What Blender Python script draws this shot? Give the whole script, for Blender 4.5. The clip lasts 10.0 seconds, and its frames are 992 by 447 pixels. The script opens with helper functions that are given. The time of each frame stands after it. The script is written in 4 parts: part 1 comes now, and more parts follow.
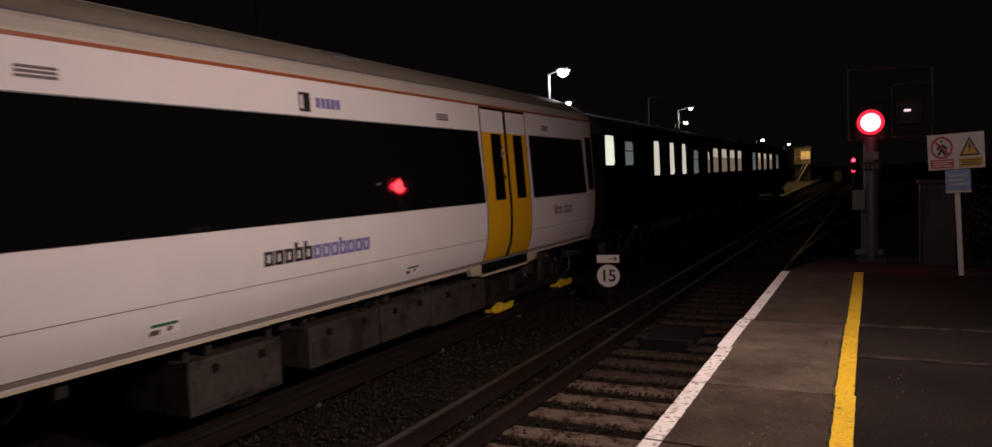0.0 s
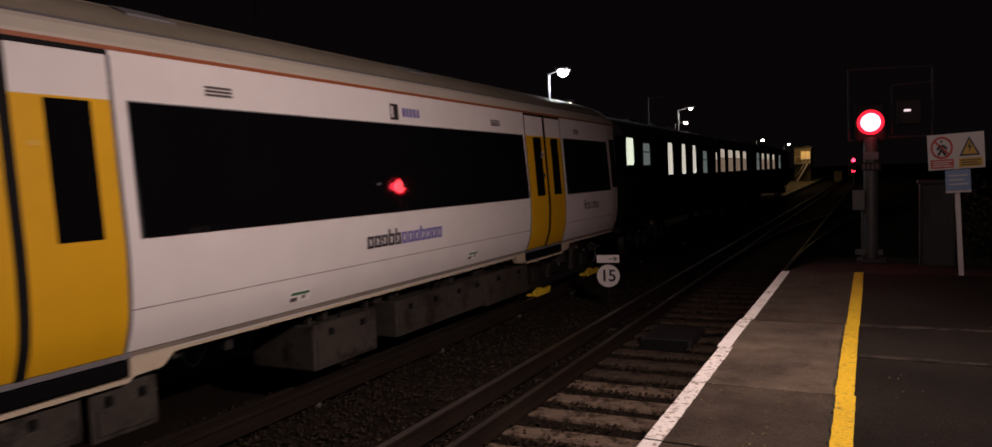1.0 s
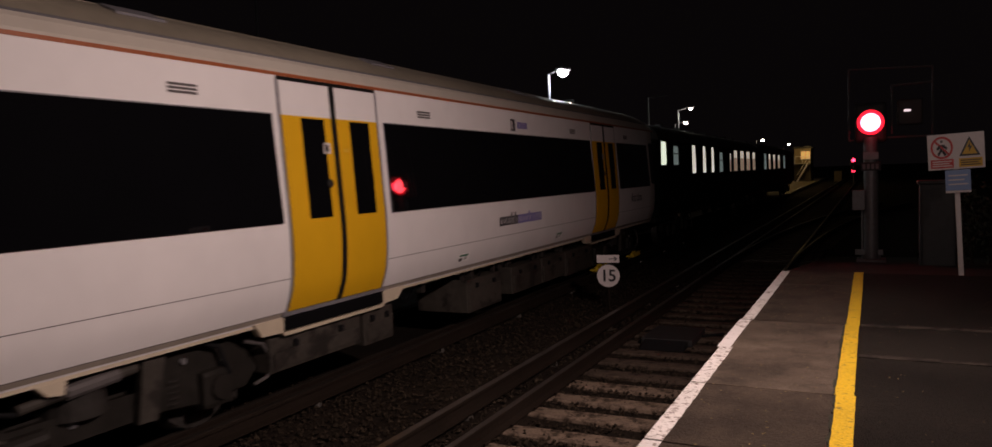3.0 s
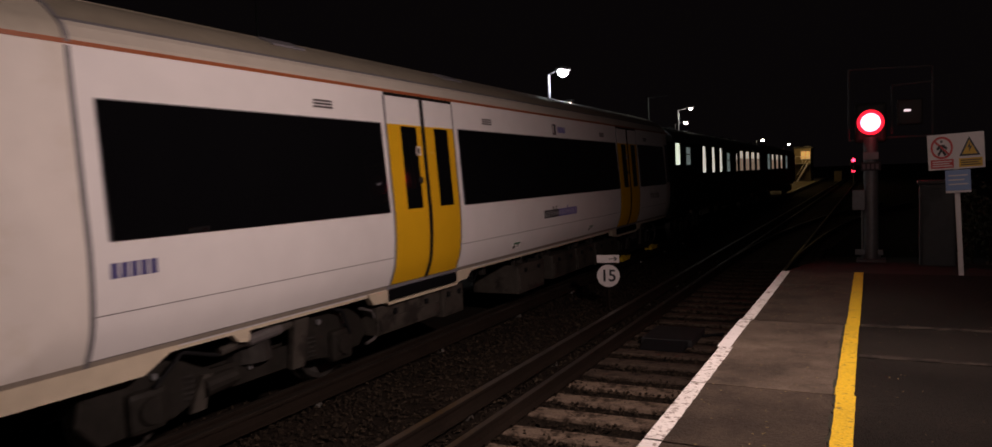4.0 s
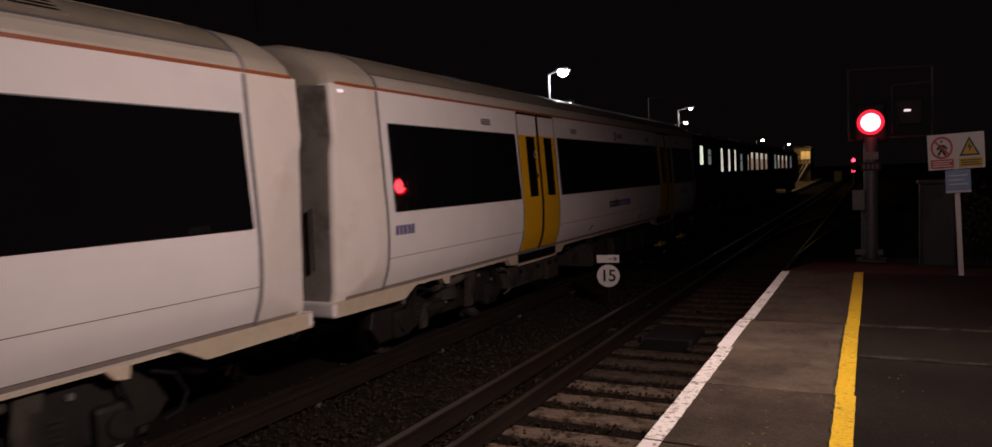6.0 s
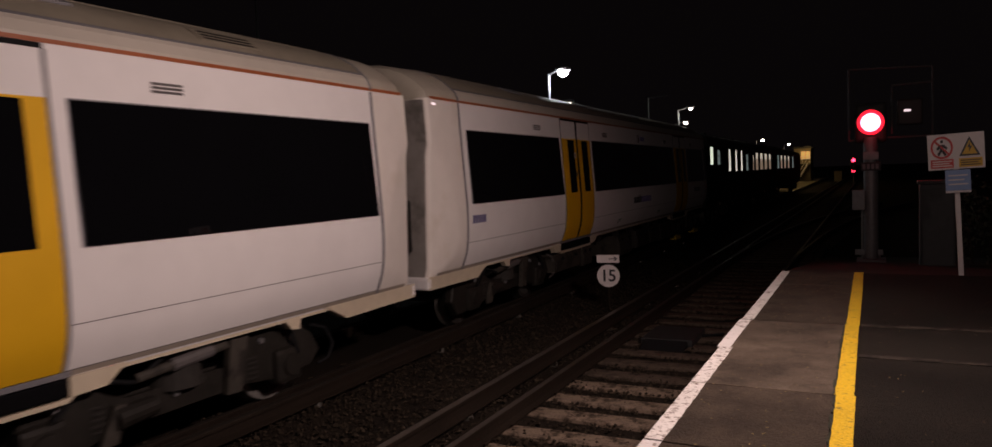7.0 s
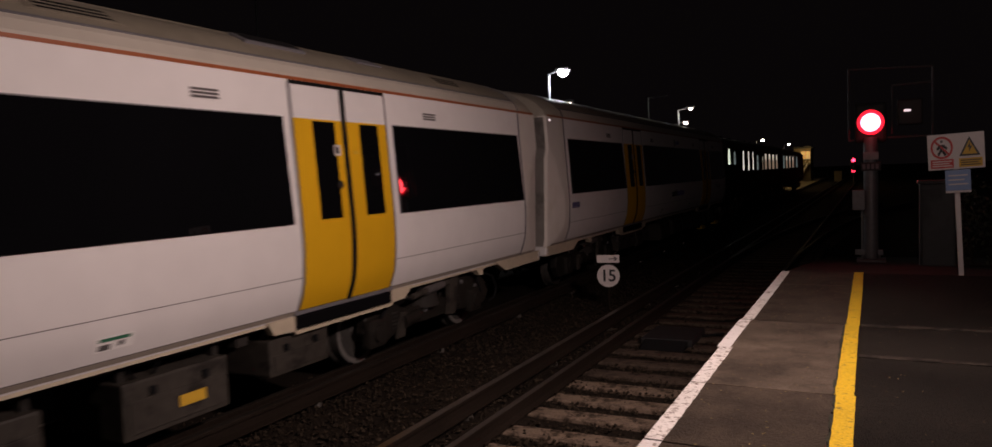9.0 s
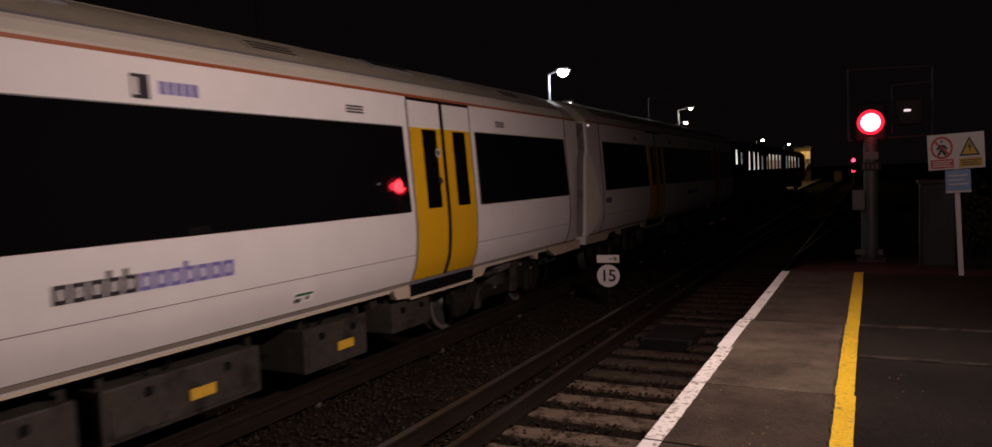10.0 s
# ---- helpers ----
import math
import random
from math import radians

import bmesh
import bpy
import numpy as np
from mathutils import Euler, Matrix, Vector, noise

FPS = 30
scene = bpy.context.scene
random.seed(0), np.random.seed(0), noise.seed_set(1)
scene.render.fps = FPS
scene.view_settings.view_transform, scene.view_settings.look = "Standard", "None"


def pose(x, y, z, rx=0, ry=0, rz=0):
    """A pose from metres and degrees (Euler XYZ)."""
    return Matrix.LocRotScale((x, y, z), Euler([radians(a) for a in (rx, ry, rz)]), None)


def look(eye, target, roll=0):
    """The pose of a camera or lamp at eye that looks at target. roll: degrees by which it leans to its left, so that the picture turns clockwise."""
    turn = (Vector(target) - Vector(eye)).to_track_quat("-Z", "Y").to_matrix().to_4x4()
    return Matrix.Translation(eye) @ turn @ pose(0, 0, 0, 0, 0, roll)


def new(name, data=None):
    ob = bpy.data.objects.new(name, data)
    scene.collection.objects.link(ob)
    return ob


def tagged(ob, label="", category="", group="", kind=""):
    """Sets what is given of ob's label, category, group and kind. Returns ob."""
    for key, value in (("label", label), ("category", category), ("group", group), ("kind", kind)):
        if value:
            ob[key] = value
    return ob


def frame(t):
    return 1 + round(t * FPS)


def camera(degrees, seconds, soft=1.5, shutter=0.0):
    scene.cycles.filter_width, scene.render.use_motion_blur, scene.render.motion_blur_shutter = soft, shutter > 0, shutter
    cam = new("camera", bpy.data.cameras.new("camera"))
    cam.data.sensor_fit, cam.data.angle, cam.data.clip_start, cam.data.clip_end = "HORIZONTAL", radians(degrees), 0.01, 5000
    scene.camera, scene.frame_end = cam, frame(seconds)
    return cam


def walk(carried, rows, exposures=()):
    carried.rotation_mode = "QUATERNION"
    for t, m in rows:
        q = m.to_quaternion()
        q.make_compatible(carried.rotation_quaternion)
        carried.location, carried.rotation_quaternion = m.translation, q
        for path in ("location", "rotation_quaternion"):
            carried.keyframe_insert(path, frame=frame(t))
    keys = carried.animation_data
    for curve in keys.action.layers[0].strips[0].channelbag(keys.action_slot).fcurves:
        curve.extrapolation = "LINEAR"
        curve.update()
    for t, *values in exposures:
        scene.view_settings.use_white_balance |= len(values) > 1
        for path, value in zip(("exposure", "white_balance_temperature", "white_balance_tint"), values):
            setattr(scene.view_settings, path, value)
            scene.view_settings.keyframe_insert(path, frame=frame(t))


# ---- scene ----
# The eye stands on a station platform at night; z = 0 is the top of the rails, y runs along the line.
EYE = (0.0, 0.0, 2.277)
cam = camera(67.81, 10.0, shutter=0.9)
VIEW = look(EYE, (-4.5313, 8.8927, 2.277 - 0.6222), -2.14)
walk(cam, [(0.0, VIEW), (10.0, VIEW)], exposures=[(0.0, 0.0), (10.0, 0.0)])

# ---- world and lights ----
world = bpy.data.worlds.new("night_sky")
scene.world = world
world.use_nodes = True
world.node_tree.nodes["Background"].inputs[0].default_value = (0.62, 0.45, 0.5, 1)
world.node_tree.nodes["Background"].inputs[1].default_value = 0.0036


def lamp(name, kind, place, energy, colour, size=0.1, target=None):
    data = bpy.data.lights.new(name, kind)
    data.energy, data.color = energy, colour
    if kind == "AREA":
        data.shape, data.size = "DISK", size
    else:
        data.shadow_soft_size = size
    ob = new(name, data)
    ob.matrix_world = look(place, target or (place[0], place[1] + 0.001, place[2] - 1))
    return ob


WARM = (1.0, 0.755, 0.69)
# platform lanterns beside and behind the eye
flood = lamp("platform_lamp_light", "SPOT", (1.8, 4.1, 4.7), 1200, WARM, 0.18, (-5.0, 6.1, 0.5))
flood.data.spot_size, flood.data.spot_blend = radians(113), 1.0
lamp("platform_lamp_light", "POINT", (1.8, 4.2, 4.7), 134, WARM, 0.18)
lamp("platform_lamp_light", "POINT", (1.8, -13.0, 5.2), 350, WARM, 0.18)
# lamps across the line and in the far yard
lamp("yard_lamp_light", "POINT", (-8.15, 21.0, 5.15), 150, (0.95, 0.95, 1.0), 0.15)
lamp("yard_lamp_light", "POINT", (-8.6, 40.4, 5.2), 70, (1.0, 0.9, 0.8), 0.15)
for far_y in (84, 100, 117):
    lamp("far_yard_light", "POINT", (-8.2, far_y, 4.6), 95, (1.0, 0.64, 0.24), 0.3)


# ---- materials ----
def material(name, colour, rough=0.6, metal=0.0, grain=30.0, amount=0.25, bump=0.2, spots=None, soft=0.07, emit=0.0, coat=0.0, dirt=1.3, specular=0.5):
    """A surface whose colour varies at two scales, with fine relief."""
    m = bpy.data.materials.new(name)
    m.use_nodes = True
    nt = m.node_tree
    b = nt.nodes["Principled BSDF"]
    b.inputs["Roughness"].default_value, b.inputs["Metallic"].default_value = rough, metal
    b.inputs["Coat Weight"].default_value = coat
    b.inputs["Specular IOR Level"].default_value = specular
    if emit:
        b.inputs["Base Color"].default_value = (*colour, 1)
        b.inputs["Emission Color"].default_value = (*colour, 1)
        b.inputs["Emission Strength"].default_value = emit
        return m
    tc = nt.nodes.new("ShaderNodeTexCoord")
    fine, broad = nt.nodes.new("ShaderNodeTexNoise"), nt.nodes.new("ShaderNodeTexNoise")
    fine.inputs["Scale"].default_value, fine.inputs["Detail"].default_value = grain, 6
    broad.inputs["Scale"].default_value, broad.inputs["Detail"].default_value = dirt, 5
    for n in (fine, broad):
        nt.links.new(tc.outputs["Object"], n.inputs["Vector"])
    ramp = nt.nodes.new("ShaderNodeValToRGB")
    dark = [c * (1 - amount) for c in colour]
    light = [min(1, c * (1 + amount)) for c in colour]
    ramp.color_ramp.elements[0].color, ramp.color_ramp.elements[1].color = (*dark, 1), (*light, 1)
    ramp.color_ramp.elements[0].position, ramp.color_ramp.elements[1].position = 0.3, 0.7
    mix = nt.nodes.new("ShaderNodeMix")
    mix.inputs[0].default_value = 0.5
    nt.links.new(fine.outputs[0], mix.inputs[2])
    nt.links.new(broad.outputs[0], mix.inputs[3])
    nt.links.new(mix.outputs[0], ramp.inputs[0])
    out = ramp.outputs[0]
    if spots:
        colour2, low, scale = spots
        n = nt.nodes.new("ShaderNodeTexNoise")
        n.inputs["Scale"].default_value, n.inputs["Detail"].default_value = scale, 8
        n.inputs["Roughness"].default_value = 0.65
        nt.links.new(tc.outputs["Object"], n.inputs["Vector"])
        r = nt.nodes.new("ShaderNodeMapRange")
        r.inputs[1].default_value, r.inputs[2].default_value = low, low + soft
        nt.links.new(n.outputs[0], r.inputs[0])
        mx = nt.nodes.new("ShaderNodeMix")
        mx.data_type = "RGBA"
        nt.links.new(r.outputs[0], mx.inputs[0])
        nt.links.new(out, mx.inputs[6])
        mx.inputs[7].default_value = (*colour2, 1)
        out = mx.outputs[2]
    nt.links.new(out, b.inputs["Base Color"])
    rr = nt.nodes.new("ShaderNodeMapRange")
    rr.inputs[3].default_value, rr.inputs[4].default_value = max(0, rough - 0.12 * min(1, rough * 2)), min(1, rough + 0.12 * min(1, rough * 2))
    nt.links.new(broad.outputs[0], rr.inputs[0])
    nt.links.new(rr.outputs[0], b.inputs["Roughness"])
    if bump:
        bp = nt.nodes.new("ShaderNodeBump")
        bp.inputs["Strength"].default_value, bp.inputs["Distance"].default_value = bump, 0.02
        nt.links.new(fine.outputs[0], bp.inputs["Height"])
        nt.links.new(bp.outputs[0], b.inputs["Normal"])
    return m


M = {
    "white": material("train_white_paint", (0.76, 0.735, 0.735), 0.55, 0, 3, 0.05, 0.0, dirt=0.8, specular=0.22),
    "grime": material("train_skirt_cream", (0.54, 0.465, 0.355), 0.5, 0, 8, 0.12, 0.05),
    "endwhite": material("stained_end_white", (0.73, 0.685, 0.645), 0.45, 0, 4, 0.05, 0.0, ((0.6, 0.54, 0.46), 0.55, 1.6), soft=0.3, specular=0.22),
    "endgrey": material("car_end_grey", (0.26, 0.24, 0.225), 0.6, 0, 6, 0.2, 0.05, ((0.1, 0.09, 0.08), 0.55, 2.2), soft=0.2),
    "navy": material("navy_print", (0.07, 0.065, 0.2), 0.4, 0, 4, 0.05, 0.0),
    "palelens": material("pale_lens", (1.0, 0.8, 0.85), emit=1.0),
    "darksleeper": material("dark_sleeper", (0.07, 0.052, 0.04), 0.9, 0, 40, 0.4, 0.5, ((0.025, 0.019, 0.015), 0.5, 6), soft=0.15, specular=0.12),
    "tyre": material("bright_wheel_tyre", (0.42, 0.4, 0.38), 0.35, 0.7, 14, 0.2, 0.05),
    "sill": material("sill_brown_grey", (0.3, 0.26, 0.22), 0.5, 0, 8, 0.15, 0.05),
    "roof": material("train_roof_grey", (0.245, 0.215, 0.168), 0.45, 0, 6, 0.16, 0.03, ((0.1, 0.1, 0.09), 0.66, 2.2), dirt=0.9),
    "roofend": material("roof_end_cream", (0.4, 0.36, 0.3), 0.5, 0, 5, 0.1, 0.0, ((0.25, 0.22, 0.18), 0.58, 1.8), soft=0.2),
    "cant": material("cantrail_cream", (0.47, 0.428, 0.375), 0.45, 0, 5, 0.08, 0.0),
    "orange": material("cantrail_orange", (0.3, 0.085, 0.028), 0.45, 0, 5, 0.1, 0.0),
    "yellow": material("door_yellow", (0.72, 0.40, 0.012), 0.55, 0, 3, 0.06, 0.0, dirt=0.9, specular=0.2),
    # opaque glossy black: the dark interior is put into the pane's colour
    "glass": material("opaque_black_glazing", (0.004, 0.004, 0.005), 0.03, 0, 2, 0.1, 0.0, specular=0.6),
    "rubber": material("black_rubber", (0.009, 0.009, 0.01), 0.75, 0, 40, 0.2, 0.1, specular=0.12),
    "seal": material("grey_seal", (0.16, 0.155, 0.17), 0.6, 0, 40, 0.2, 0.1),
    "under": material("underframe_grey", (0.047, 0.041, 0.035), 0.6, 0, 9, 0.35, 0.15, ((0.02, 0.017, 0.015), 0.52, 2.6), specular=0.3),
    "bogieframe": material("bogie_frame_brown", (0.017, 0.015, 0.013), 0.55, 0, 10, 0.5, 0.25, ((0.02, 0.017, 0.015), 0.53, 3.2), soft=0.12, specular=0.2),
    "bogie": material("bogie_grime", (0.028, 0.025, 0.023), 0.7, 0.1, 12, 0.4, 0.3, specular=0.2),
    "wheel": material("wheel_steel", (0.09, 0.085, 0.08), 0.5, 0.5, 12, 0.3, 0.1),
    "shoe": material("shoe_yellow", (0.8, 0.55, 0.03), 0.6, 0, 12, 0.3, 0.1),
    "lilac": material("lilac_print", (0.17, 0.15, 0.42), 0.4, 0, 4, 0.05, 0.0),
    "blackprint": material("black_print", (0.02, 0.02, 0.025), 0.4, 0, 4, 0.05, 0.0),
    "greenprint": material("green_print", (0.03, 0.16, 0.09), 0.5, 0, 4, 0.05, 0.0),
    "louvre": material("louvre_grey", (0.11, 0.1, 0.1), 0.55, 0.2, 10, 0.2, 0.0),
    "old": material("old_coach_green", (0.006, 0.009, 0.007), 0.7, 0, 6, 0.3, 0.1, specular=0.12),
    "oldroof": material("old_coach_roof", (0.025, 0.025, 0.025), 0.6, 0, 6, 0.3, 0.1),
    # emissive panes on the solid coach body stand in for lit interiors
    "lit": material("glow_pane", (1.0, 0.92, 0.78), emit=0.62),
    "litgreen": material("glow_pane_greenish", (0.93, 1.0, 0.78), emit=0.85),
    "litwarm": material("glow_pane_brown", (1.0, 0.7, 0.5), emit=0.16),
    "litupper": material("glow_pane_upper", (1.0, 0.86, 0.68), emit=0.42),
    "litdim": material("glow_pane_dim", (0.75, 0.9, 0.85), emit=0.12),
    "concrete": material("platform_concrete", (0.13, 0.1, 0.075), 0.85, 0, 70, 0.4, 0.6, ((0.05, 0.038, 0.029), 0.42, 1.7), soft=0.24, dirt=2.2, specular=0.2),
    "concretedark": material("darker_platform_concrete", (0.056, 0.042, 0.031), 0.88, 0, 70, 0.5, 0.6, ((0.03, 0.022, 0.017), 0.47, 3.4), soft=0.22, dirt=2.6, specular=0.2),
    "step": material("step_black", (0.005, 0.005, 0.006), 0.9, 0, 40, 0.2, 0.1, specular=0.05),
    "asphalt": material("platform_asphalt", (0.017, 0.0137, 0.0112), 0.92, 0, 95, 0.9, 1.0, ((0.034, 0.026, 0.020), 0.56, 4), soft=0.25, dirt=0.8, specular=0.15),
    "whiteline": material("worn_white_paint", (0.82, 0.78, 0.76), 0.7, 0, 60, 0.1, 0.3, ((0.3, 0.25, 0.21), 0.585, 11), soft=0.08, dirt=2),
    "wornline": material("peeling_white_paint", (0.8, 0.76, 0.73), 0.7, 0, 60, 0.15, 0.4, ((0.24, 0.19, 0.16), 0.52, 24), soft=0.09, dirt=2),
    "yellowline": material("worn_yellow_paint", (0.74, 0.47, 0.016), 0.7, 0, 60, 0.3, 0.6, ((0.13, 0.09, 0.035), 0.565, 27), soft=0.12, dirt=2),
    "joint": material("joint_filler", (0.045, 0.036, 0.029), 0.9, 0, 60, 0.5, 0.3, ((0.016, 0.013, 0.011), 0.46, 6), specular=0.15),
    "moss": material("dark_moss", (0.03, 0.03, 0.016), 0.95, 0, 60, 0.5, 0.6),
    "litter": material("dry_leaf", (0.2, 0.15, 0.06), 0.8, 0, 30, 0.4, 0.0),
    "brick": material("platform_brick", (0.12, 0.09, 0.08), 0.9, 0, 20, 0.3, 0.4),
    "ballast": material("ballast", (0.0155, 0.011, 0.0078), 0.95, 0, 60, 0.5, 1.0, ((0.014, 0.01, 0.008), 0.55, 20), specular=0.12),
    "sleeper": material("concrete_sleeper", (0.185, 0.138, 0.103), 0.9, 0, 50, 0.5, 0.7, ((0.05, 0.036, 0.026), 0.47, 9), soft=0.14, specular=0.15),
    "rust": material("rusty_rail", (0.016, 0.011, 0.008), 0.8, 0.0, 30, 0.4, 0.3, specular=0.12),
    "railtop": material("worn_rail_head", (0.12, 0.1, 0.085), 0.42, 0.85, 20, 0.3, 0.05),
    "pot": material("insulator", (0.06, 0.055, 0.048), 0.4, 0, 20, 0.2, 0.0),
    "steel": material("galvanised_steel", (0.2, 0.2, 0.21), 0.5, 0.4, 15, 0.2, 0.1),
    "black": material("matt_black", (0.012, 0.012, 0.013), 0.6, 0, 20, 0.2, 0.05),
    "red": material("signal_red_lens", (1.0, 0.042, 0.055), emit=32),
    "redhalo": material("signal_red_halo", (1.0, 0.018, 0.045), emit=1.3),
    "farred": material("far_signal_red_lens", (1.0, 0.03, 0.08), emit=7),
    "lampwhite": material("lamp_white", (0.93, 0.95, 1.0), emit=60),
    "lampwarm": material("lamp_warm", (1.0, 0.86, 0.68), emit=25),
    "labelwhite": material("label_white", (0.88, 0.86, 0.85), 0.4, 0, 20, 0.03, 0.0),
    "signwhite": material("sign_white", (0.72, 0.66, 0.66), 0.5, 0, 20, 0.05, 0.0),
    "signred": material("sign_red", (0.55, 0.06, 0.06), 0.5, 0, 20, 0.06, 0.0),
    "signyellow": material("sign_yellow", (0.7, 0.42, 0.04), 0.5, 0, 20, 0.06, 0.0),
    "signblue": material("sign_blue", (0.25, 0.36, 0.62), 0.5, 0, 20, 0.06, 0.0),
    "earth": material("dark_earth", (0.035, 0.028, 0.024), 0.95, 0, 12, 0.5, 0.6, specular=0.12),
    "leaf": material("night_foliage", (0.045, 0.05, 0.03), 0.8, 0, 20, 0.4, 0.2),
    "building": material("far_building_render", (0.3, 0.24, 0.15), 0.8, 0, 3, 0.15, 0.1),
    "darkwall": material("far_building_lower_wall", (0.11, 0.09, 0.065), 0.85, 0, 3, 0.25, 0.1),
    "litsign": material("lit_window_yellow", (1.0, 0.6, 0.2), emit=0.4),
    "cabinet": material("lineside_cabinet_grey", (0.06, 0.062, 0.065), 0.6, 0.1, 10, 0.2, 0.05),
}


def stone_material(name, dark, light):
    """Loose stones: each one has a shade of its own, with fine grain."""
    m = bpy.data.materials.new(name)
    m.use_nodes = True
    nt = m.node_tree
    b = nt.nodes["Principled BSDF"]
    b.inputs["Roughness"].default_value = 0.92
    b.inputs["Specular IOR Level"].default_value = 0.12
    geo, grain = nt.nodes.new("ShaderNodeNewGeometry"), nt.nodes.new("ShaderNodeTexNoise")
    grain.inputs["Scale"].default_value = 70
    ramp = nt.nodes.new("ShaderNodeValToRGB")
    ramp.color_ramp.elements[0].color, ramp.color_ramp.elements[1].color = (*dark, 1), (*light, 1)
    ramp.color_ramp.elements[0].position = 0.25
    mid = ramp.color_ramp.elements.new(0.82)
    mid.color = (*[d + (l - d) * 0.25 for d, l in zip(dark, light)], 1)
    mix = nt.nodes.new("ShaderNodeMix")
    mix.inputs[0].default_value = 0.3
    nt.links.new(geo.outputs["Random Per Island"], mix.inputs[2])
    nt.links.new(grain.outputs[0], mix.inputs[3])
    nt.links.new(mix.outputs[0], ramp.inputs[0])
    nt.links.new(ramp.outputs[0], b.inputs["Base Color"])
    return m


M["stone"] = stone_material("ballast_stone", (0.014, 0.0102, 0.0074), (0.115, 0.086, 0.058))


# ---- mesh helpers ----
def part(name, bm, mat, parent=None, label="", smooth=False):
    me = bpy.data.meshes.new(name)
    bmesh.ops.recalc_face_normals(bm, faces=bm.faces)
    bm.to_mesh(me)
    bm.free()
    if smooth:
        for p in me.polygons:
            p.use_smooth = True
        me.set_sharp_from_angle(angle=radians(32))
    me.materials.append(M[mat] if isinstance(mat, str) else mat)
    ob = new(name, me)
    if parent:
        ob.parent = parent
    if label:
        ob["label"] = label
    return ob


def empty(name, m=None):
    ob = new(name)
    ob.empty_display_size = 0.2
    if m is not None:
        ob.matrix_world = m
    return ob


def box(x0, x1, y0, y1, z0, z1, bevel=0.0, bm=None):
    bm = bm or bmesh.new()
    made = bmesh.ops.create_cube(bm, size=1, matrix=Matrix.LocRotScale(((x0 + x1) / 2, (y0 + y1) / 2, (z0 + z1) / 2), None, (x1 - x0, y1 - y0, z1 - z0)))
    if bevel:
        edges = list({e for v in made["verts"] for e in v.link_edges})
        bmesh.ops.bevel(bm, geom=edges, offset=bevel, segments=2, affect="EDGES", profile=0.6)
    return bm


def tube(a, b, r, r2=None, n=14, bm=None):
    bm = bm or bmesh.new()
    a, b = Vector(a), Vector(b)
    m = Matrix.Translation((a + b) / 2) @ (b - a).to_track_quat("Z", "Y").to_matrix().to_4x4()
    bmesh.ops.create_cone(bm, cap_ends=True, segments=n, radius1=r, radius2=r if r2 is None else r2, depth=(b - a).length, matrix=m)
    return bm


def prism(points, y0, y1, axis="y", bm=None):
    """A closed outline (two coordinates) drawn out along an axis."""
    bm = bm or bmesh.new()
    def v(p, s):
        return bm.verts.new({"y": (p[0], s, p[1]), "x": (s, p[0], p[1]), "z": (p[0], p[1], s)}[axis])
    a, b = [v(p, y0) for p in points], [v(p, y1) for p in points]
    n = len(points)
    bm.faces.new(a)
    bm.faces.new(b[::-1])
    for i in range(n):
        bm.faces.new((a[i], b[i], b[(i + 1) % n], a[(i + 1) % n]))
    return bm


def writing(name, text, size, mat, parent, m, bold=0.0):
    cu = bpy.data.curves.new(name, "FONT")
    cu.body, cu.size, cu.align_x, cu.align_y, cu.extrude = text, size, "CENTER", "CENTER", 0.001
    cu.offset, cu.space_character = size * bold, 0.92
    tmp = bpy.data.objects.new("tmp", cu)
    me = bpy.data.meshes.new_from_object(tmp)
    bpy.data.objects.remove(tmp)
    me.materials.clear()
    me.materials.append(M[mat])
    ob = new(name, me)
    ob.parent, ob.matrix_local = parent, m
    return ob


# ---- ground, platform and tracks ----
EDGE, TOP, END = -1.02, 0.947, 10.0          # platform edge, its height, and where the ramp begins
NEAR, FAR, LEAN = -2.47, -6.533, -0.00997    # centre lines of the two tracks; the far one bears away slightly


def bed(x):
    """Height of the ballast: heaped up between the two tracks, low under the near one."""
    return float(np.interp(x, [-9, -8.2, -5.9, -5.5, -3.5, -3.1, -1.6, 2.0, 4.0], [-0.2, -0.15, -0.17, -0.145, -0.145, -0.215, -0.215, -0.2, -0.2]))


def make_ground():
    bm = bmesh.new()
    xs = [-400, -120, -40, -16, -12] + [-11 + 0.25 * i for i in range(54)] + [6, 12, 40, 120, 400]
    ys = [-120, -40, -12] + [0.5 * i for i in range(0, 60)] + [34, 40, 50, 65, 90, 130, 250, 600, 1500]
    grid = [[bm.verts.new((x, y, bed(x) + 0.025 * noise.noise((x * 1.3, y * 1.3, 0)) * (abs(x) < 15))) for x in xs] for y in ys]
    for j in range(len(ys) - 1):
        for i in range(len(xs) - 1):
            bm.faces.new((grid[j][i], grid[j][i + 1], grid[j + 1][i + 1], grid[j + 1][i]))
    g = part("ground", bm, "ballast")
    return tagged(g, "dark brown ballast and earth between the tracks", "ground", kind="structure")


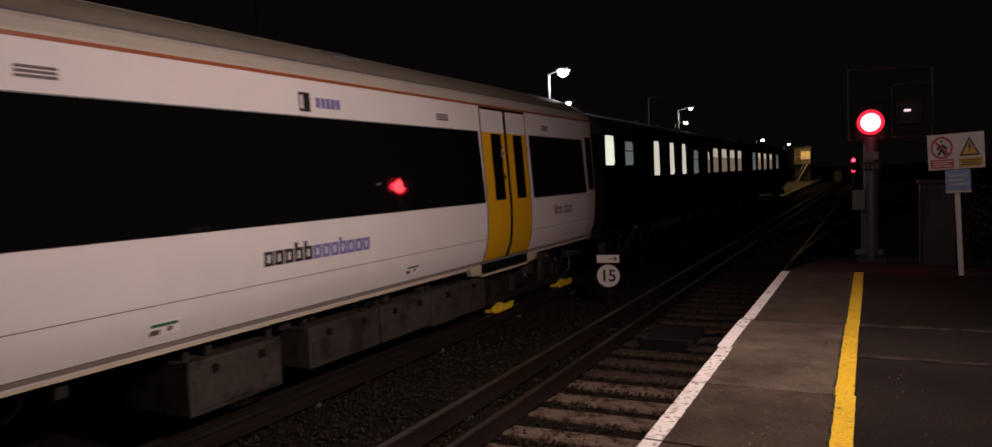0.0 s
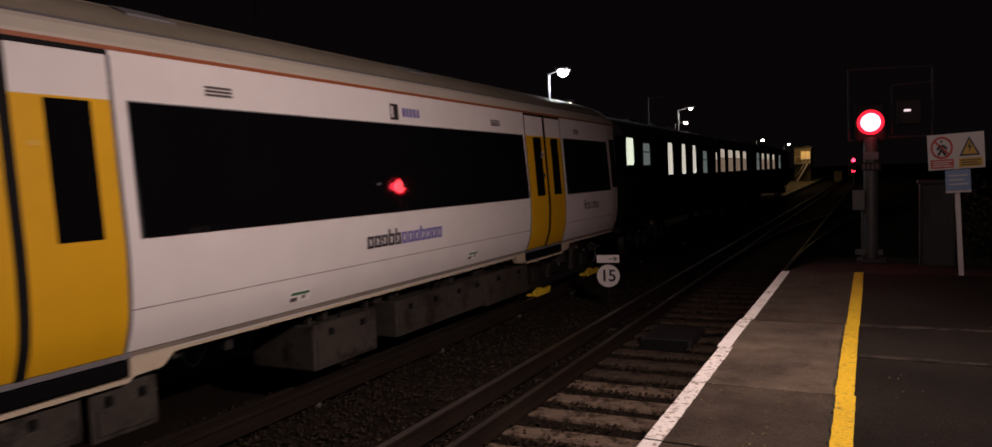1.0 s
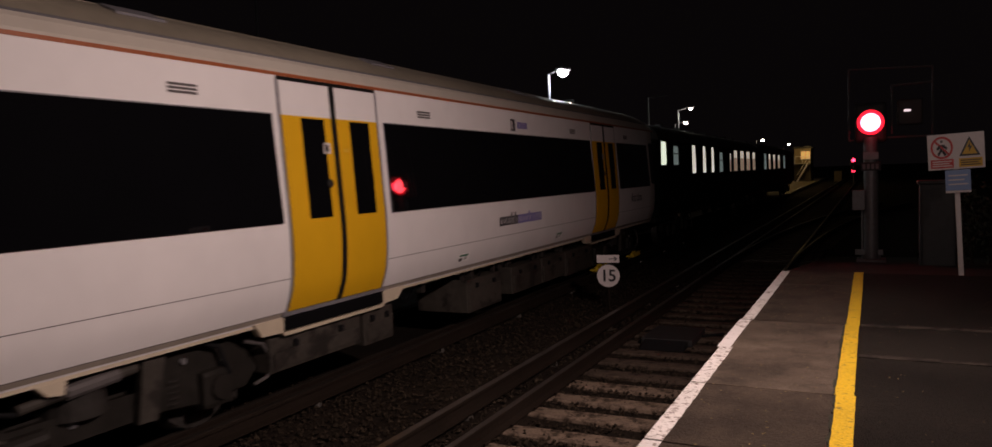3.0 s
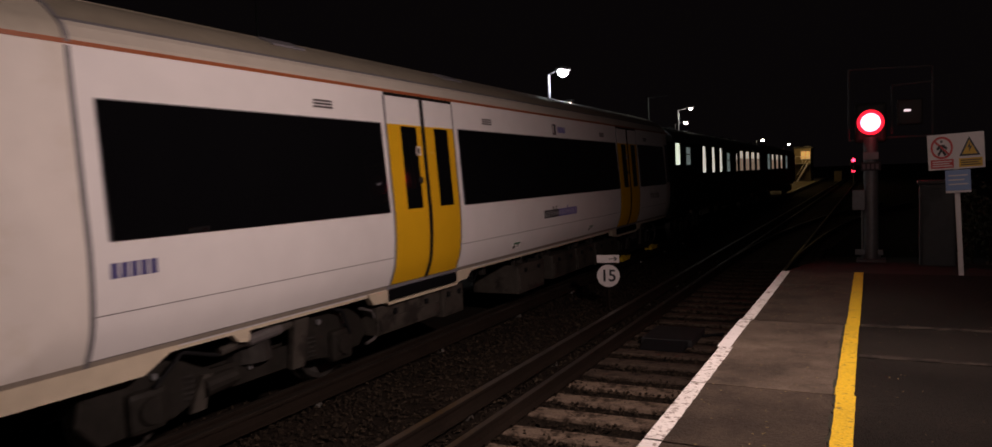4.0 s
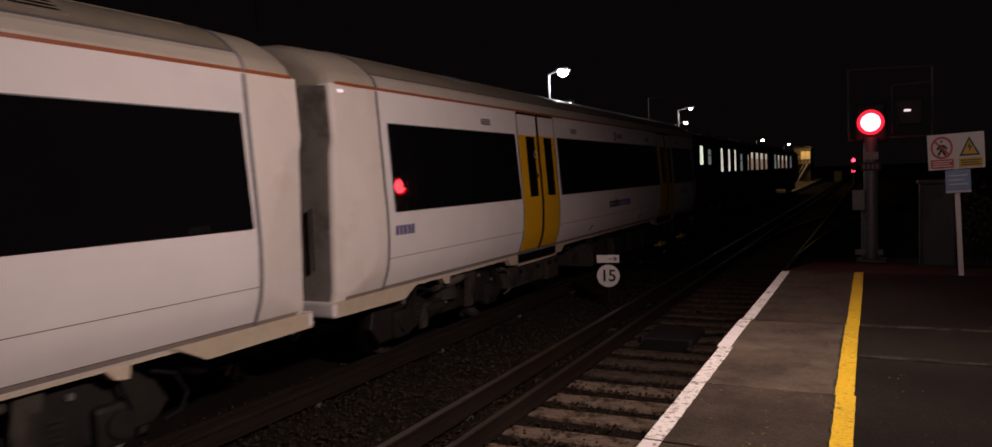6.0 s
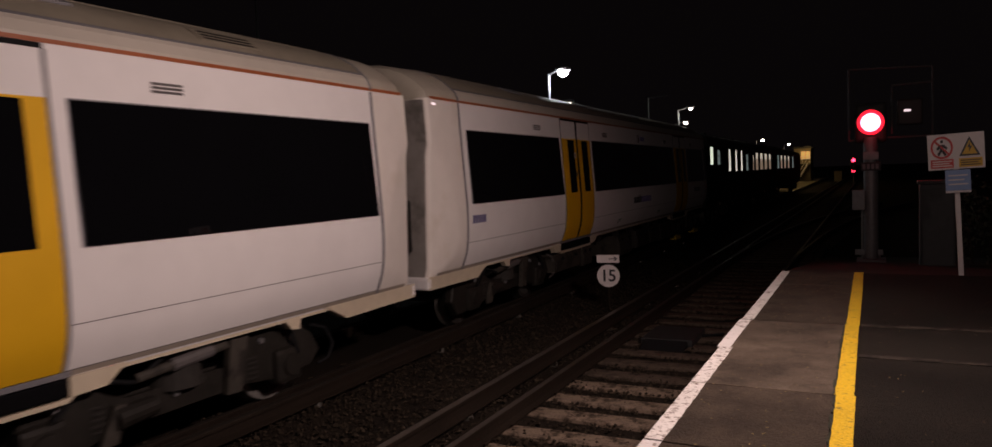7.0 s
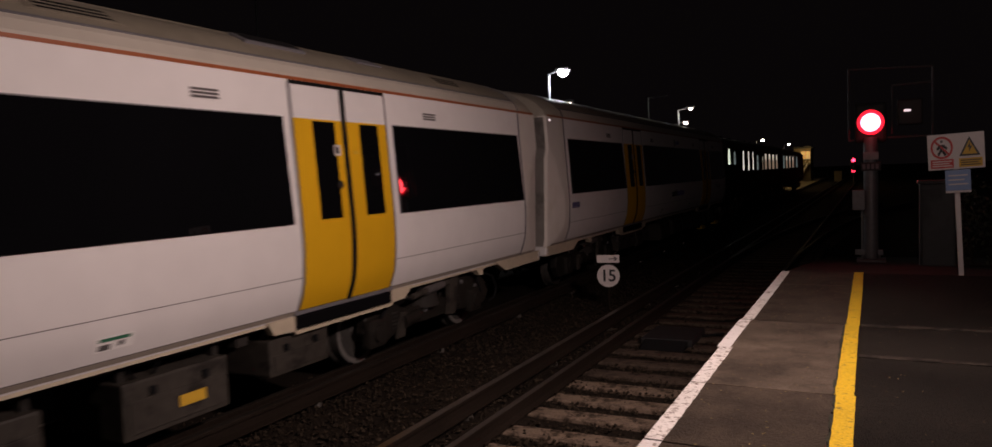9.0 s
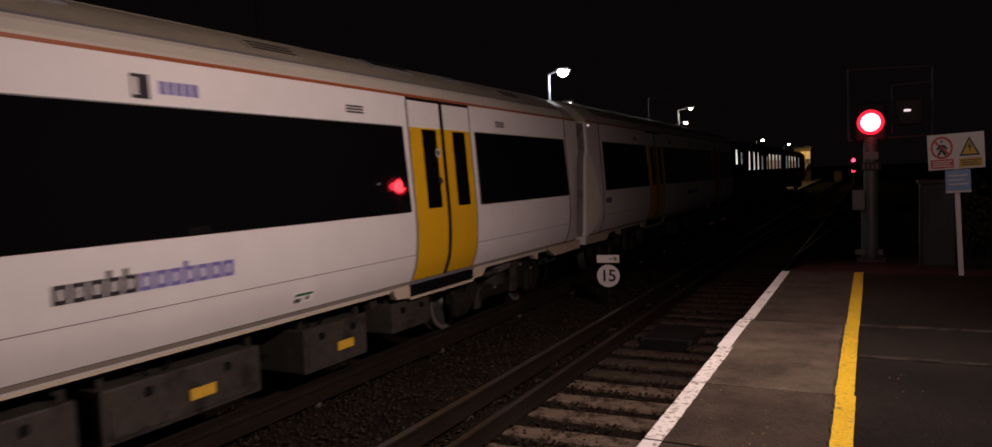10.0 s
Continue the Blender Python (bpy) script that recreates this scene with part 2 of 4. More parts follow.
def stones():
    """Loose ballast on the ground, one mesh."""
    rng = np.random.default_rng(4)
    base = np.array([(1, 0, 0), (-1, 0, 0), (0, 1, 0), (0, -1, 0), (0, 0, 1), (0, 0, -1)], float)
    tris = [(0, 2, 4), (2, 1, 4), (1, 3, 4), (3, 0, 4), (2, 0, 5), (1, 2, 5), (3, 1, 5), (0, 3, 5)]
    n = 34000
    y = 2.0 + 18 * rng.random(n) ** 1.6
    x = -6.3 + 4.9 * rng.random(n)
    c = np.stack([x, y, np.interp(x, [-5.9, -5.5, -3.5, -3.1, -1.6], [-0.165, -0.14, -0.14, -0.205, -0.205]) + 0.035 * rng.random(n) ** 2], -1)
    size = 0.008 + 0.02 * rng.random(n) ** 1.5
    verts = (base[None] * (0.7 + 0.6 * rng.random((n, 6, 1)))) * size[:, None, None] * np.array([1.1, 1, 0.8])
    a = rng.random(n) * 6.28
    rot = np.stack([np.stack([np.cos(a), -np.sin(a), 0 * a], -1), np.stack([np.sin(a), np.cos(a), 0 * a], -1), np.stack([0 * a, 0 * a, 0 * a + 1], -1)], 1)
    verts = np.einsum("nij,nkj->nki", rot, verts) + c[:, None]
    faces = (np.array(tris)[None] + 6 * np.arange(n)[:, None, None]).reshape(-1, 3)
    me = bpy.data.meshes.new("ballast_stones")
    me.from_pydata(verts.reshape(-1, 3).tolist(), [], faces.tolist())
    me.materials.append(M["stone"])
    return tagged(new("ballast_stones", me), "loose brown track ballast stones between the rails", "ballast", kind="stuff")


RAIL = [(-0.07, -0.159), (0.07, -0.159), (0.07, -0.145), (0.012, -0.125), (0.01, -0.045), (0.035, -0.035), (0.035, -0.004), (0.028, 0.0), (-0.028, 0.0), (-0.035, -0.004), (-0.035, -0.035), (-0.01, -0.045), (-0.012, -0.125), (-0.07, -0.145)]


def rail(track, x, y0, y1, lean=0.0, lift=0.0, name="rail", wide=1.0):
    bm = bmesh.new()
    rings = []
    for y in (y0, y1):
        rings.append([bm.verts.new((x + px * wide + lean * y, y, pz + lift)) for px, pz in RAIL])
    n = len(RAIL)
    for i in range(n):
        f = bm.faces.new((rings[0][i], rings[1][i], rings[1][(i + 1) % n], rings[0][(i + 1) % n]))
        f.material_index = 1 if 5 < i < 9 else 0
    for r in rings:
        bm.faces.new(r)
    ob = part(name, bm, "rust", track)
    ob.data.materials.append(M["railtop"])
    return ob


def sleeper_mesh(mat):
    bm = prism([(-1.25, -0.30), (1.25, -0.30), (1.25, -0.19), (1.2, -0.165), (-1.2, -0.165), (-1.25, -0.19)], -0.125, 0.125)
    bmesh.ops.bevel(bm, geom=[e for e in bm.edges if e.calc_length() > 2], offset=0.015, segments=1, affect="EDGES")
    me = bpy.data.meshes.new("sleeper")
    bm.to_mesh(me)
    bm.free()
    me.materials.append(M[mat])
    return me


SLEEPER, DARK_SLEEPER = sleeper_mesh("sleeper"), sleeper_mesh("darksleeper")


def fastening_mesh():
    bm = box(-0.075, 0.075, -0.055, 0.055, -0.166, -0.14, 0.01)
    for s in (-1, 1):
        tube((s * 0.095, -0.05, -0.135), (s * 0.095, 0.05, -0.135), 0.014, n=6, bm=bm)
    me = bpy.data.meshes.new("fastening")
    bm.to_mesh(me)
    bm.free()
    me.materials.append(M["rust"])
    return me


FASTENING = fastening_mesh()


def make_track(x, y0, y1, lean, first, pitch, conductor, label):
    track = tagged(empty("track"), label, "railway track", kind="structure")
    for s in (-0.7525, 0.7525):
        rail(track, x + s, y0, y1, lean)
    rail(track, x + conductor, y0, y1, lean, 0.085, "conductor_rail", 1.15)["label"] = "raised rusty conductor rail"
    rng = random.Random(int(-x * 10))
    k, y = 0, first
    while y < min(y1, 62):
        # sleepers from y 8.2 on and all far-track ones take the darker colour
        ob = new("sleeper", SLEEPER if y < 8.2 and not lean else DARK_SLEEPER)
        ob.parent = track
        ob.matrix_local = pose(x + lean * y + rng.uniform(-0.02, 0.02), y + rng.uniform(-0.02, 0.02), rng.uniform(-0.012, 0.004) - (0.03 if lean else 0), 0, rng.uniform(-0.3, 0.3), rng.uniform(-0.6, 0.6))
        if y < 24:
            for s in (-0.7525, 0.7525):
                f = new("fastening", FASTENING)
                f.parent = track
                f.matrix_local = pose(x + s + lean * y, y, 0)
        if k % 4 == 1 and y < 40:
            part("insulator", tube((x + conductor + lean * y, y, -0.19), (x + conductor + lean * y, y, -0.07), 0.075, 0.05, 10), "pot", track)
        k, y = k + 1, y + pitch
    return track


def ragged(x0, x1, y0, y1, top, rng, left, right):
    """A painted strip with worn, uneven edges."""
    n = max(2, int((y1 - y0) / 0.045)) if y1 - y0 < 3 else 6
    bm = bmesh.new()
    rows = []
    for k in range(n + 1):
        y = y0 + (y1 - y0) * k / n
        xa, xb = x0 + rng.uniform(-left, left), x1 + rng.uniform(-right, right)
        rows.append([bm.verts.new(v) for v in ((xa, y, top - 0.015), (xa, y, top), (xb, y, top), (xb, y, top - 0.015))])
    for a, b in zip(rows, rows[1:]):
        for i in range(3):
            bm.faces.new((a[i], a[i + 1], b[i + 1], b[i]))
    bm.faces.new(rows[0])
    bm.faces.new(rows[-1])
    return bm


def make_platform():
    p = tagged(empty("platform"), "station platform end with worn white and yellow lines", "platform", kind="structure")
    part("platform_wall", box(EDGE + 0.06, EDGE + 0.3, -30, END - 0.02, -0.3, TOP - 0.12), "brick", p)
    part("asphalt_surface", box(-0.19, 9.0, -30, END, TOP - 0.3, TOP - 0.004, 0.0), "asphalt", p, "dark worn asphalt")
    part("platform_core", box(EDGE + 0.3, -0.19, -30, END - 0.02, -0.3, TOP - 0.09), "brick", p)
    ys = [-30, -20, -10, -4.0, -2.0, -0.75, 0.3, 1.38, 2.46, 3.53, 4.61, 5.62, 6.72, 7.8, 8.9, END]
    rng = random.Random(7)
    for a, b in zip(ys, ys[1:]):
        dz, dx = rng.uniform(-0.004, 0.004), rng.uniform(-0.006, 0.006)
        if abs(a - 5.62) < 0.01:
            dx = -0.022
        # only the slabs from y 4.61 to 6.72 take the lighter concrete
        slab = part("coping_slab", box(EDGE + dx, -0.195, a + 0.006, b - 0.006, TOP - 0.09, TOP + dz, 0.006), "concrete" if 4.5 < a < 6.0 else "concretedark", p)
        part("white_line", ragged(EDGE + dx + 0.003, EDGE + dx + 0.098, a + 0.008, b - 0.008, TOP + dz + 0.003, rng, 0.0, 0.003), "wornline" if 3.4 < a < 5.0 or 6.6 < a < 7.0 else "whiteline", p, "worn white edge paint")
        x = -0.188 + rng.uniform(-0.006, 0.006)
        part("yellow_line", ragged(x, x + 0.1, a, b, TOP + 0.006, rng, 0.003, 0.0015), "yellowline", p, "cracked yellow line paint")
        if b > 0:
            part("moss_strip", ragged(x - 0.012, x + 0.01, a, b, TOP + 0.0045, rng, 0.01, 0.0), "moss", p)
    for y, z in ((5.62, 0.0), (6.72, 0.0)):
        part("surface_joint", box(-0.08, 1.6, y - 0.03, y + 0.05, TOP - 0.01, TOP + 0.0025), "joint", p)
    ramp = prism([(END, TOP - 0.012), (END, -0.4), (21.0, -0.4), (21.0, -0.1)], EDGE + 0.02, 2.4, "x")
    part("ramp", ramp, "earth", p, "dark sloping platform ramp")
    return p


make_ground()
stones()
make_track(NEAR, -30, 160, 0.0, 3.55 - 0.56 * 16, 0.56, -1.17, "rusty third-rail track beside the platform")
make_track(FAR, -60, 160, LEAN, 0.2, 0.66, 1.19, "third-rail track that the train runs on")
make_platform()


def turnout():
    """Rails that leave the near track to the right beyond the signal."""
    t = tagged(empty("turnout"), "worn rails of a turnout curving away from the track", "railway track", kind="structure")
    bend = lambda y: 0.0039 * (y - 17.5) ** 2
    for side in (-0.7525, 0.7525):
        bm = bmesh.new()
        rings = []
        for k in range(25):
            y = 17.6 + 1.3 * k
            rings.append([bm.verts.new((NEAR + side + bend(y) + px, y, pz - 0.002)) for px, pz in RAIL])
        n = len(RAIL)
        for a, b in zip(rings, rings[1:]):
            for i in range(n):
                bm.faces.new((a[i], b[i], b[(i + 1) % n], a[(i + 1) % n])).material_index = 1 if 5 < i < 9 else 0
        bm.faces.new(rings[0])
        bm.faces.new(rings[-1])
        part("rail", bm, "rust", t).data.materials.append(M["railtop"])
    for k in range(22):
        y = 24.0 + 0.7 * k
        ob = new("sleeper", DARK_SLEEPER)
        ob.parent = t
        ob.matrix_local = pose(NEAR + bend(y), y, -0.012, 0, 0, -math.degrees(math.atan(0.0078 * (y - 17.5))))
    return t


turnout()


def leaf_bits():
    """Scattered dry bits on the coping slabs and the asphalt."""
    rng = random.Random(21)
    bm = bmesh.new()
    for k in range(420):
        x = rng.uniform(-0.9, -0.25) if k % 3 else rng.uniform(0.0, 1.4)
        y, r, a = rng.uniform(2.8, 9.6), rng.uniform(0.003, 0.011), rng.uniform(0, 6.28)
        c, s = math.cos(a) * r, math.sin(a) * r
        bm.faces.new([bm.verts.new(v) for v in ((x - c, y - s, TOP + 0.006), (x + s * 0.5, y - c * 0.5, TOP + 0.009), (x + c, y + s, TOP + 0.006), (x - s * 0.5, y + c * 0.5, TOP + 0.008))])
    tagged(part("leaf_litter", bm, "litter"), "scattered dry leaf bits on the platform", "litter", kind="stuff")


leaf_bits()

# a cable in the six-foot
part("ground_cable", tube((-4.06, 2.0, -0.17), (-4.12, 22.0, -0.17), 0.022, n=8), "rubber")
tagged(bpy.data.objects["ground_cable"], "black lineside cable on the ballast", "cable")


# ---- the white electric train ----
SIDE = [(1.232, 0.90), (1.268, 0.97), (1.302, 1.045), (1.33, 1.12), (1.355, 1.19), (1.374, 1.28), (1.388, 1.4), (1.397, 1.56), (1.40, 1.72), (1.396, 1.89), (1.326, 2.99), (1.314, 3.2), (1.304, 3.385)]
ROOF = [(1.304, 3.385), (1.302, 3.43), (1.26, 3.52), (1.22, 3.56), (1.08, 3.69), (0.92, 3.79), (0.72, 3.87), (0.45, 3.93), (0.0, 3.96)]


def side_x(z):
    return float(np.interp(z, [p[1] for p in SIDE], [p[0] for p in SIDE]))


def panel(y0, y1, z0, z1, out, side=1, depth=0.03, bm=None):
    """A sheet that follows the car's side between two heights, standing out from it by a little."""
    bm = bm or bmesh.new()
    zs = sorted({z0, z1, *[z for _, z in SIDE if z0 + 0.02 < z < z1 - 0.02]})
    cols = []
    ys = [y0, y1]
    for y in ys:
        cols.append([[bm.verts.new((side * (side_x(z) + o), y, z)) for z in zs] for o in (out, out - depth)])
    n = len(zs)
    for k in range(n - 1):
        bm.faces.new((cols[0][0][k], cols[1][0][k], cols[1][0][k + 1], cols[0][0][k + 1]))
        bm.faces.new((cols[0][1][k], cols[0][1][k + 1], cols[1][1][k + 1], cols[1][1][k]))
        for c in cols:
            bm.faces.new((c[0][k], c[0][k + 1], c[1][k + 1], c[1][k]))
    for k in (0, n - 1):
        bm.faces.new((cols[0][0][k], cols[0][1][k], cols[1][1][k], cols[1][0][k]))
    return bm


def loft(stations, closed=True):
    """Skin over rings of equal count; stations: lists of (x, y, z)."""
    bm = bmesh.new()
    rings = [[bm.verts.new(p) for p in ring] for ring in stations]
    for a, b in zip(rings, rings[1:]):
        n = len(a)
        for i in range(n if closed else n - 1):
            bm.faces.new((a[i], a[(i + 1) % n], b[(i + 1) % n], b[i]))
    bm.faces.new(rings[0][::-1])
    bm.faces.new(rings[-1])
    return bm


def side_ring(y, inset=0.0, low=0.0):
    pts = []
    for x, z in SIDE:
        pts.append((x - inset - low * max(0.0, (2.0 - z) / 0.9), y, z))
    return pts + [(-x, yy, z) for x, yy, z in pts[::-1]]


def shaved_x(z, d):
    """Half width of the body's end at a height, d behind the corner."""
    chord = float(np.interp(z, [0.90, 1.0, 2.62, 3.1], [1.205, 1.25, 1.30, 1.42]))
    return min(side_x(z), chord + 0.2 * d)


def end_plate(end, s):
    """The flat grey wall that closes a body's end inside its rounded corner."""
    zs = [0.93 + (3.36 - 0.93) * k / 16 for k in range(17)]
    rings = []
    for d in (0.0, -0.02):
        pts = [(shaved_x(z, 0) - 0.053, end + s * d, z) for z in zs]
        rings.append(pts + [(-x, y, z) for x, y, z in pts[::-1]])
    return loft(rings)


def shaved_end(end, s, length):
    """The end of a body: its side bulges, but a flat facet cuts the bulge away towards the rounded corner."""
    zs = [0.90 + (3.385 - 0.90) * k / 44 for k in range(45)]
    rings = []
    for d in [0.0, 0.006, 0.014, 0.026, 0.042, 0.06] + [0.06 + (length - 0.061) * k / 22 for k in range(1, 23)]:
        turn = 0.05 * (1 - math.sqrt(max(0.0, 1 - (1 - min(d, 0.05) / 0.05) ** 2)))
        pts = []
        for z in zs:
            pts.append((shaved_x(z, d) - turn, end + s * d, z))
        rings.append(pts + [(-x, y, z) for x, y, z in pts[::-1]])
    return loft(rings)


def roof_ring(y, inset=0.0, drop=0.0):
    pts = [(max(0.0, x - inset), y, z - drop * (z - 3.385) / 0.5) for x, z in ROOF]
    return [(1.27 - inset, y, 3.34)] + pts + [(-x, yy, z) for x, yy, z in pts[:-1][::-1]] + [(-1.27 + inset, y, 3.34)]


def door(car, y0, y1, name="passenger_door"):
    mid = (y0 + y1) / 2
    for n, (a, b) in enumerate(((y0 + 0.025, mid - 0.03), (mid + 0.03, y1 - 0.025))):
        leaf = part(name, panel(a, b, 0.995, 2.985, 0.012), "yellow", car, "bright yellow plug door leaf", True)
        part("upper_panel", panel(a, b, 2.985, 3.33, 0.012), "white", leaf, "white upper door panel")
        c = (a + b) / 2 + (0.04 if n else 0.07)
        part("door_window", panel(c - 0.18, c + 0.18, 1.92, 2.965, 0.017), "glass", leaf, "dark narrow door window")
        if n == 0:
            part("door_notice", panel(b - 0.19, b - 0.07, 2.60, 2.72, 0.017), "signwhite", leaf)
            part("notice_mark", panel(b - 0.155, b - 0.105, 2.625, 2.695, 0.02), "blackprint", leaf)
            x = side_x(2.28) + 0.012
            part("door_button", tube((x, b - 0.13, 2.28), (x + 0.016, b - 0.13, 2.28), 0.05, 0.042, 16), "black", leaf)
        else:
            part("door_notice", panel(a + 0.1, a + 0.2, 2.62, 2.66, 0.017), "signyellow", leaf)
    part("door_seal", panel(mid - 0.04, mid + 0.04, 0.985, 3.335, 0.02), "rubber", car, "black rubber door seal")
    # a black strip draws the shadow line of the gap over the door
    part("door_head_gap_shade", panel(y0, y1, 3.335, 3.374, 0.006), "rubber", car)
    for y in (y0, y1):
        part("door_edge_seal", panel(y - 0.016, y + 0.016, 0.96, 3.335, 0.008), "seal", car)
    x = side_x(0.94)
    part("door_sill", box(x - 0.1, x + 0.04, y0 - 0.05, y1 + 0.05, 0.945, 0.988, 0.006), "seal", car)
    # a solid black box stands in for the step recess and its shade
    part("step_board", box(x - 0.25, x + 0.03, y0 - 0.03, y1 + 0.03, 0.80, 0.935, 0.02), "step", car, "solid black box drawn for the dark step recess")
    sk = [(y0 - 0.44, 0.94), (y0 - 0.34, 0.80), (y0 - 0.08, 0.79), (y0 - 0.02, 0.75), (y1 + 0.02, 0.75), (y1 + 0.08, 0.79), (y1 + 0.34, 0.80), (y1 + 0.52, 0.94), (y1 + 0.04, 0.94), (y1 + 0.04, 0.785), (y0 - 0.04, 0.785), (y0 - 0.04, 0.94)]
    part("step_skirt", prism(sk, x - 0.06, x + 0.025, "x"), "grime", car, "cream skirt under the door")


def louvre(car, y, z=3.14, w=0.33, h=0.1):
    fr = part("vent", panel(y, y + w, z - h / 2, z + h / 2, 0.004), "white", car)
    for k in range(3):
        c = z - h / 2 + h * (k + 0.5) / 3
        part("louvre_slat", panel(y + 0.01, y + w - 0.01, c - 0.011, c + 0.011, 0.010), "louvre", fr)


def bars(car, name, y0, y1, z0, z1, mats, count, heights=None):
    """Lettering reduced to plain bars of its size and colour."""
    step = (y1 - y0) / count
    for k in range(count):
        hi = z1 if heights is None else z0 + (z1 - z0) * heights[k]
        a = y0 + k * step
        part(name, panel(a + step * 0.1, a + step * 0.84, z0, hi, 0.004), mats[k] if isinstance(mats, list) else mats, car)


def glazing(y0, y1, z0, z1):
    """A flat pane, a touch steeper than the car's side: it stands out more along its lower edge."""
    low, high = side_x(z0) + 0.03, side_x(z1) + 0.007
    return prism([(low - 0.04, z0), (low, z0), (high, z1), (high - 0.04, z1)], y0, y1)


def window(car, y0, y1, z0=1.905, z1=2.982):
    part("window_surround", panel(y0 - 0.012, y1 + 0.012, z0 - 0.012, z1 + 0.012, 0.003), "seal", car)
    part("window", glazing(y0, y1, z0, z1), "glass", car, "long window, an opaque glossy black pane")


def jack_label(car, y):
    part("data_panel", panel(y, y + 0.33, 1.075, 1.19, 0.005), "labelwhite", car)
    part("data_stripe", panel(y + 0.03, y + 0.3, 1.152, 1.18, 0.008), "greenprint", car)
    part("data_mark", panel(y + 0.03, y + 0.13, 1.085, 1.13, 0.007), "louvre", car)
    part("data_mark", panel(y + 0.2, y + 0.25, 1.1, 1.14, 0.007), "louvre", car)


def wheelset(car, y, tyre="tyre"):
    bm = bmesh.new()
    for s in (-1, 1):
        tube((s * 0.68, 0, 0), (s * 0.815, 0, 0), 0.42, 0.415, 32, bm)
        tube((s * 0.655, 0, 0), (s * 0.685, 0, 0), 0.448, 0.445, 32, bm)
        tube((s * 0.80, 0, 0), (s * 0.86, 0, 0), 0.16, 0.12, 16, bm)
        for k in range(6):
            a = k * math.tau / 6
            tube((s * 0.80, 0.26 * math.cos(a), 0.26 * math.sin(a)), (s * 0.826, 0.26 * math.cos(a), 0.26 * math.sin(a)), 0.03, n=8, bm=bm)
    tube((-0.7, 0, 0), (0.7, 0, 0), 0.09, n=14, bm=bm)
    w = part("wheelset", bm, "wheel", car, "worn steel wheels on an axle")
    w.location = (0, y, 0.42)
    for s in (-1, 1):
        ring = bmesh.new()
        for k in range(40):
            a0, a1 = math.tau * k / 40, math.tau * (k + 1) / 40
            ring.faces.new([ring.verts.new((s * 0.819, r * math.cos(a), r * math.sin(a))) for a, r in ((a0, 0.35), (a1, 0.35), (a1, 0.41), (a0, 0.41))])
        part("tyre", ring, tyre, w, "worn wheel tyre")
    return w


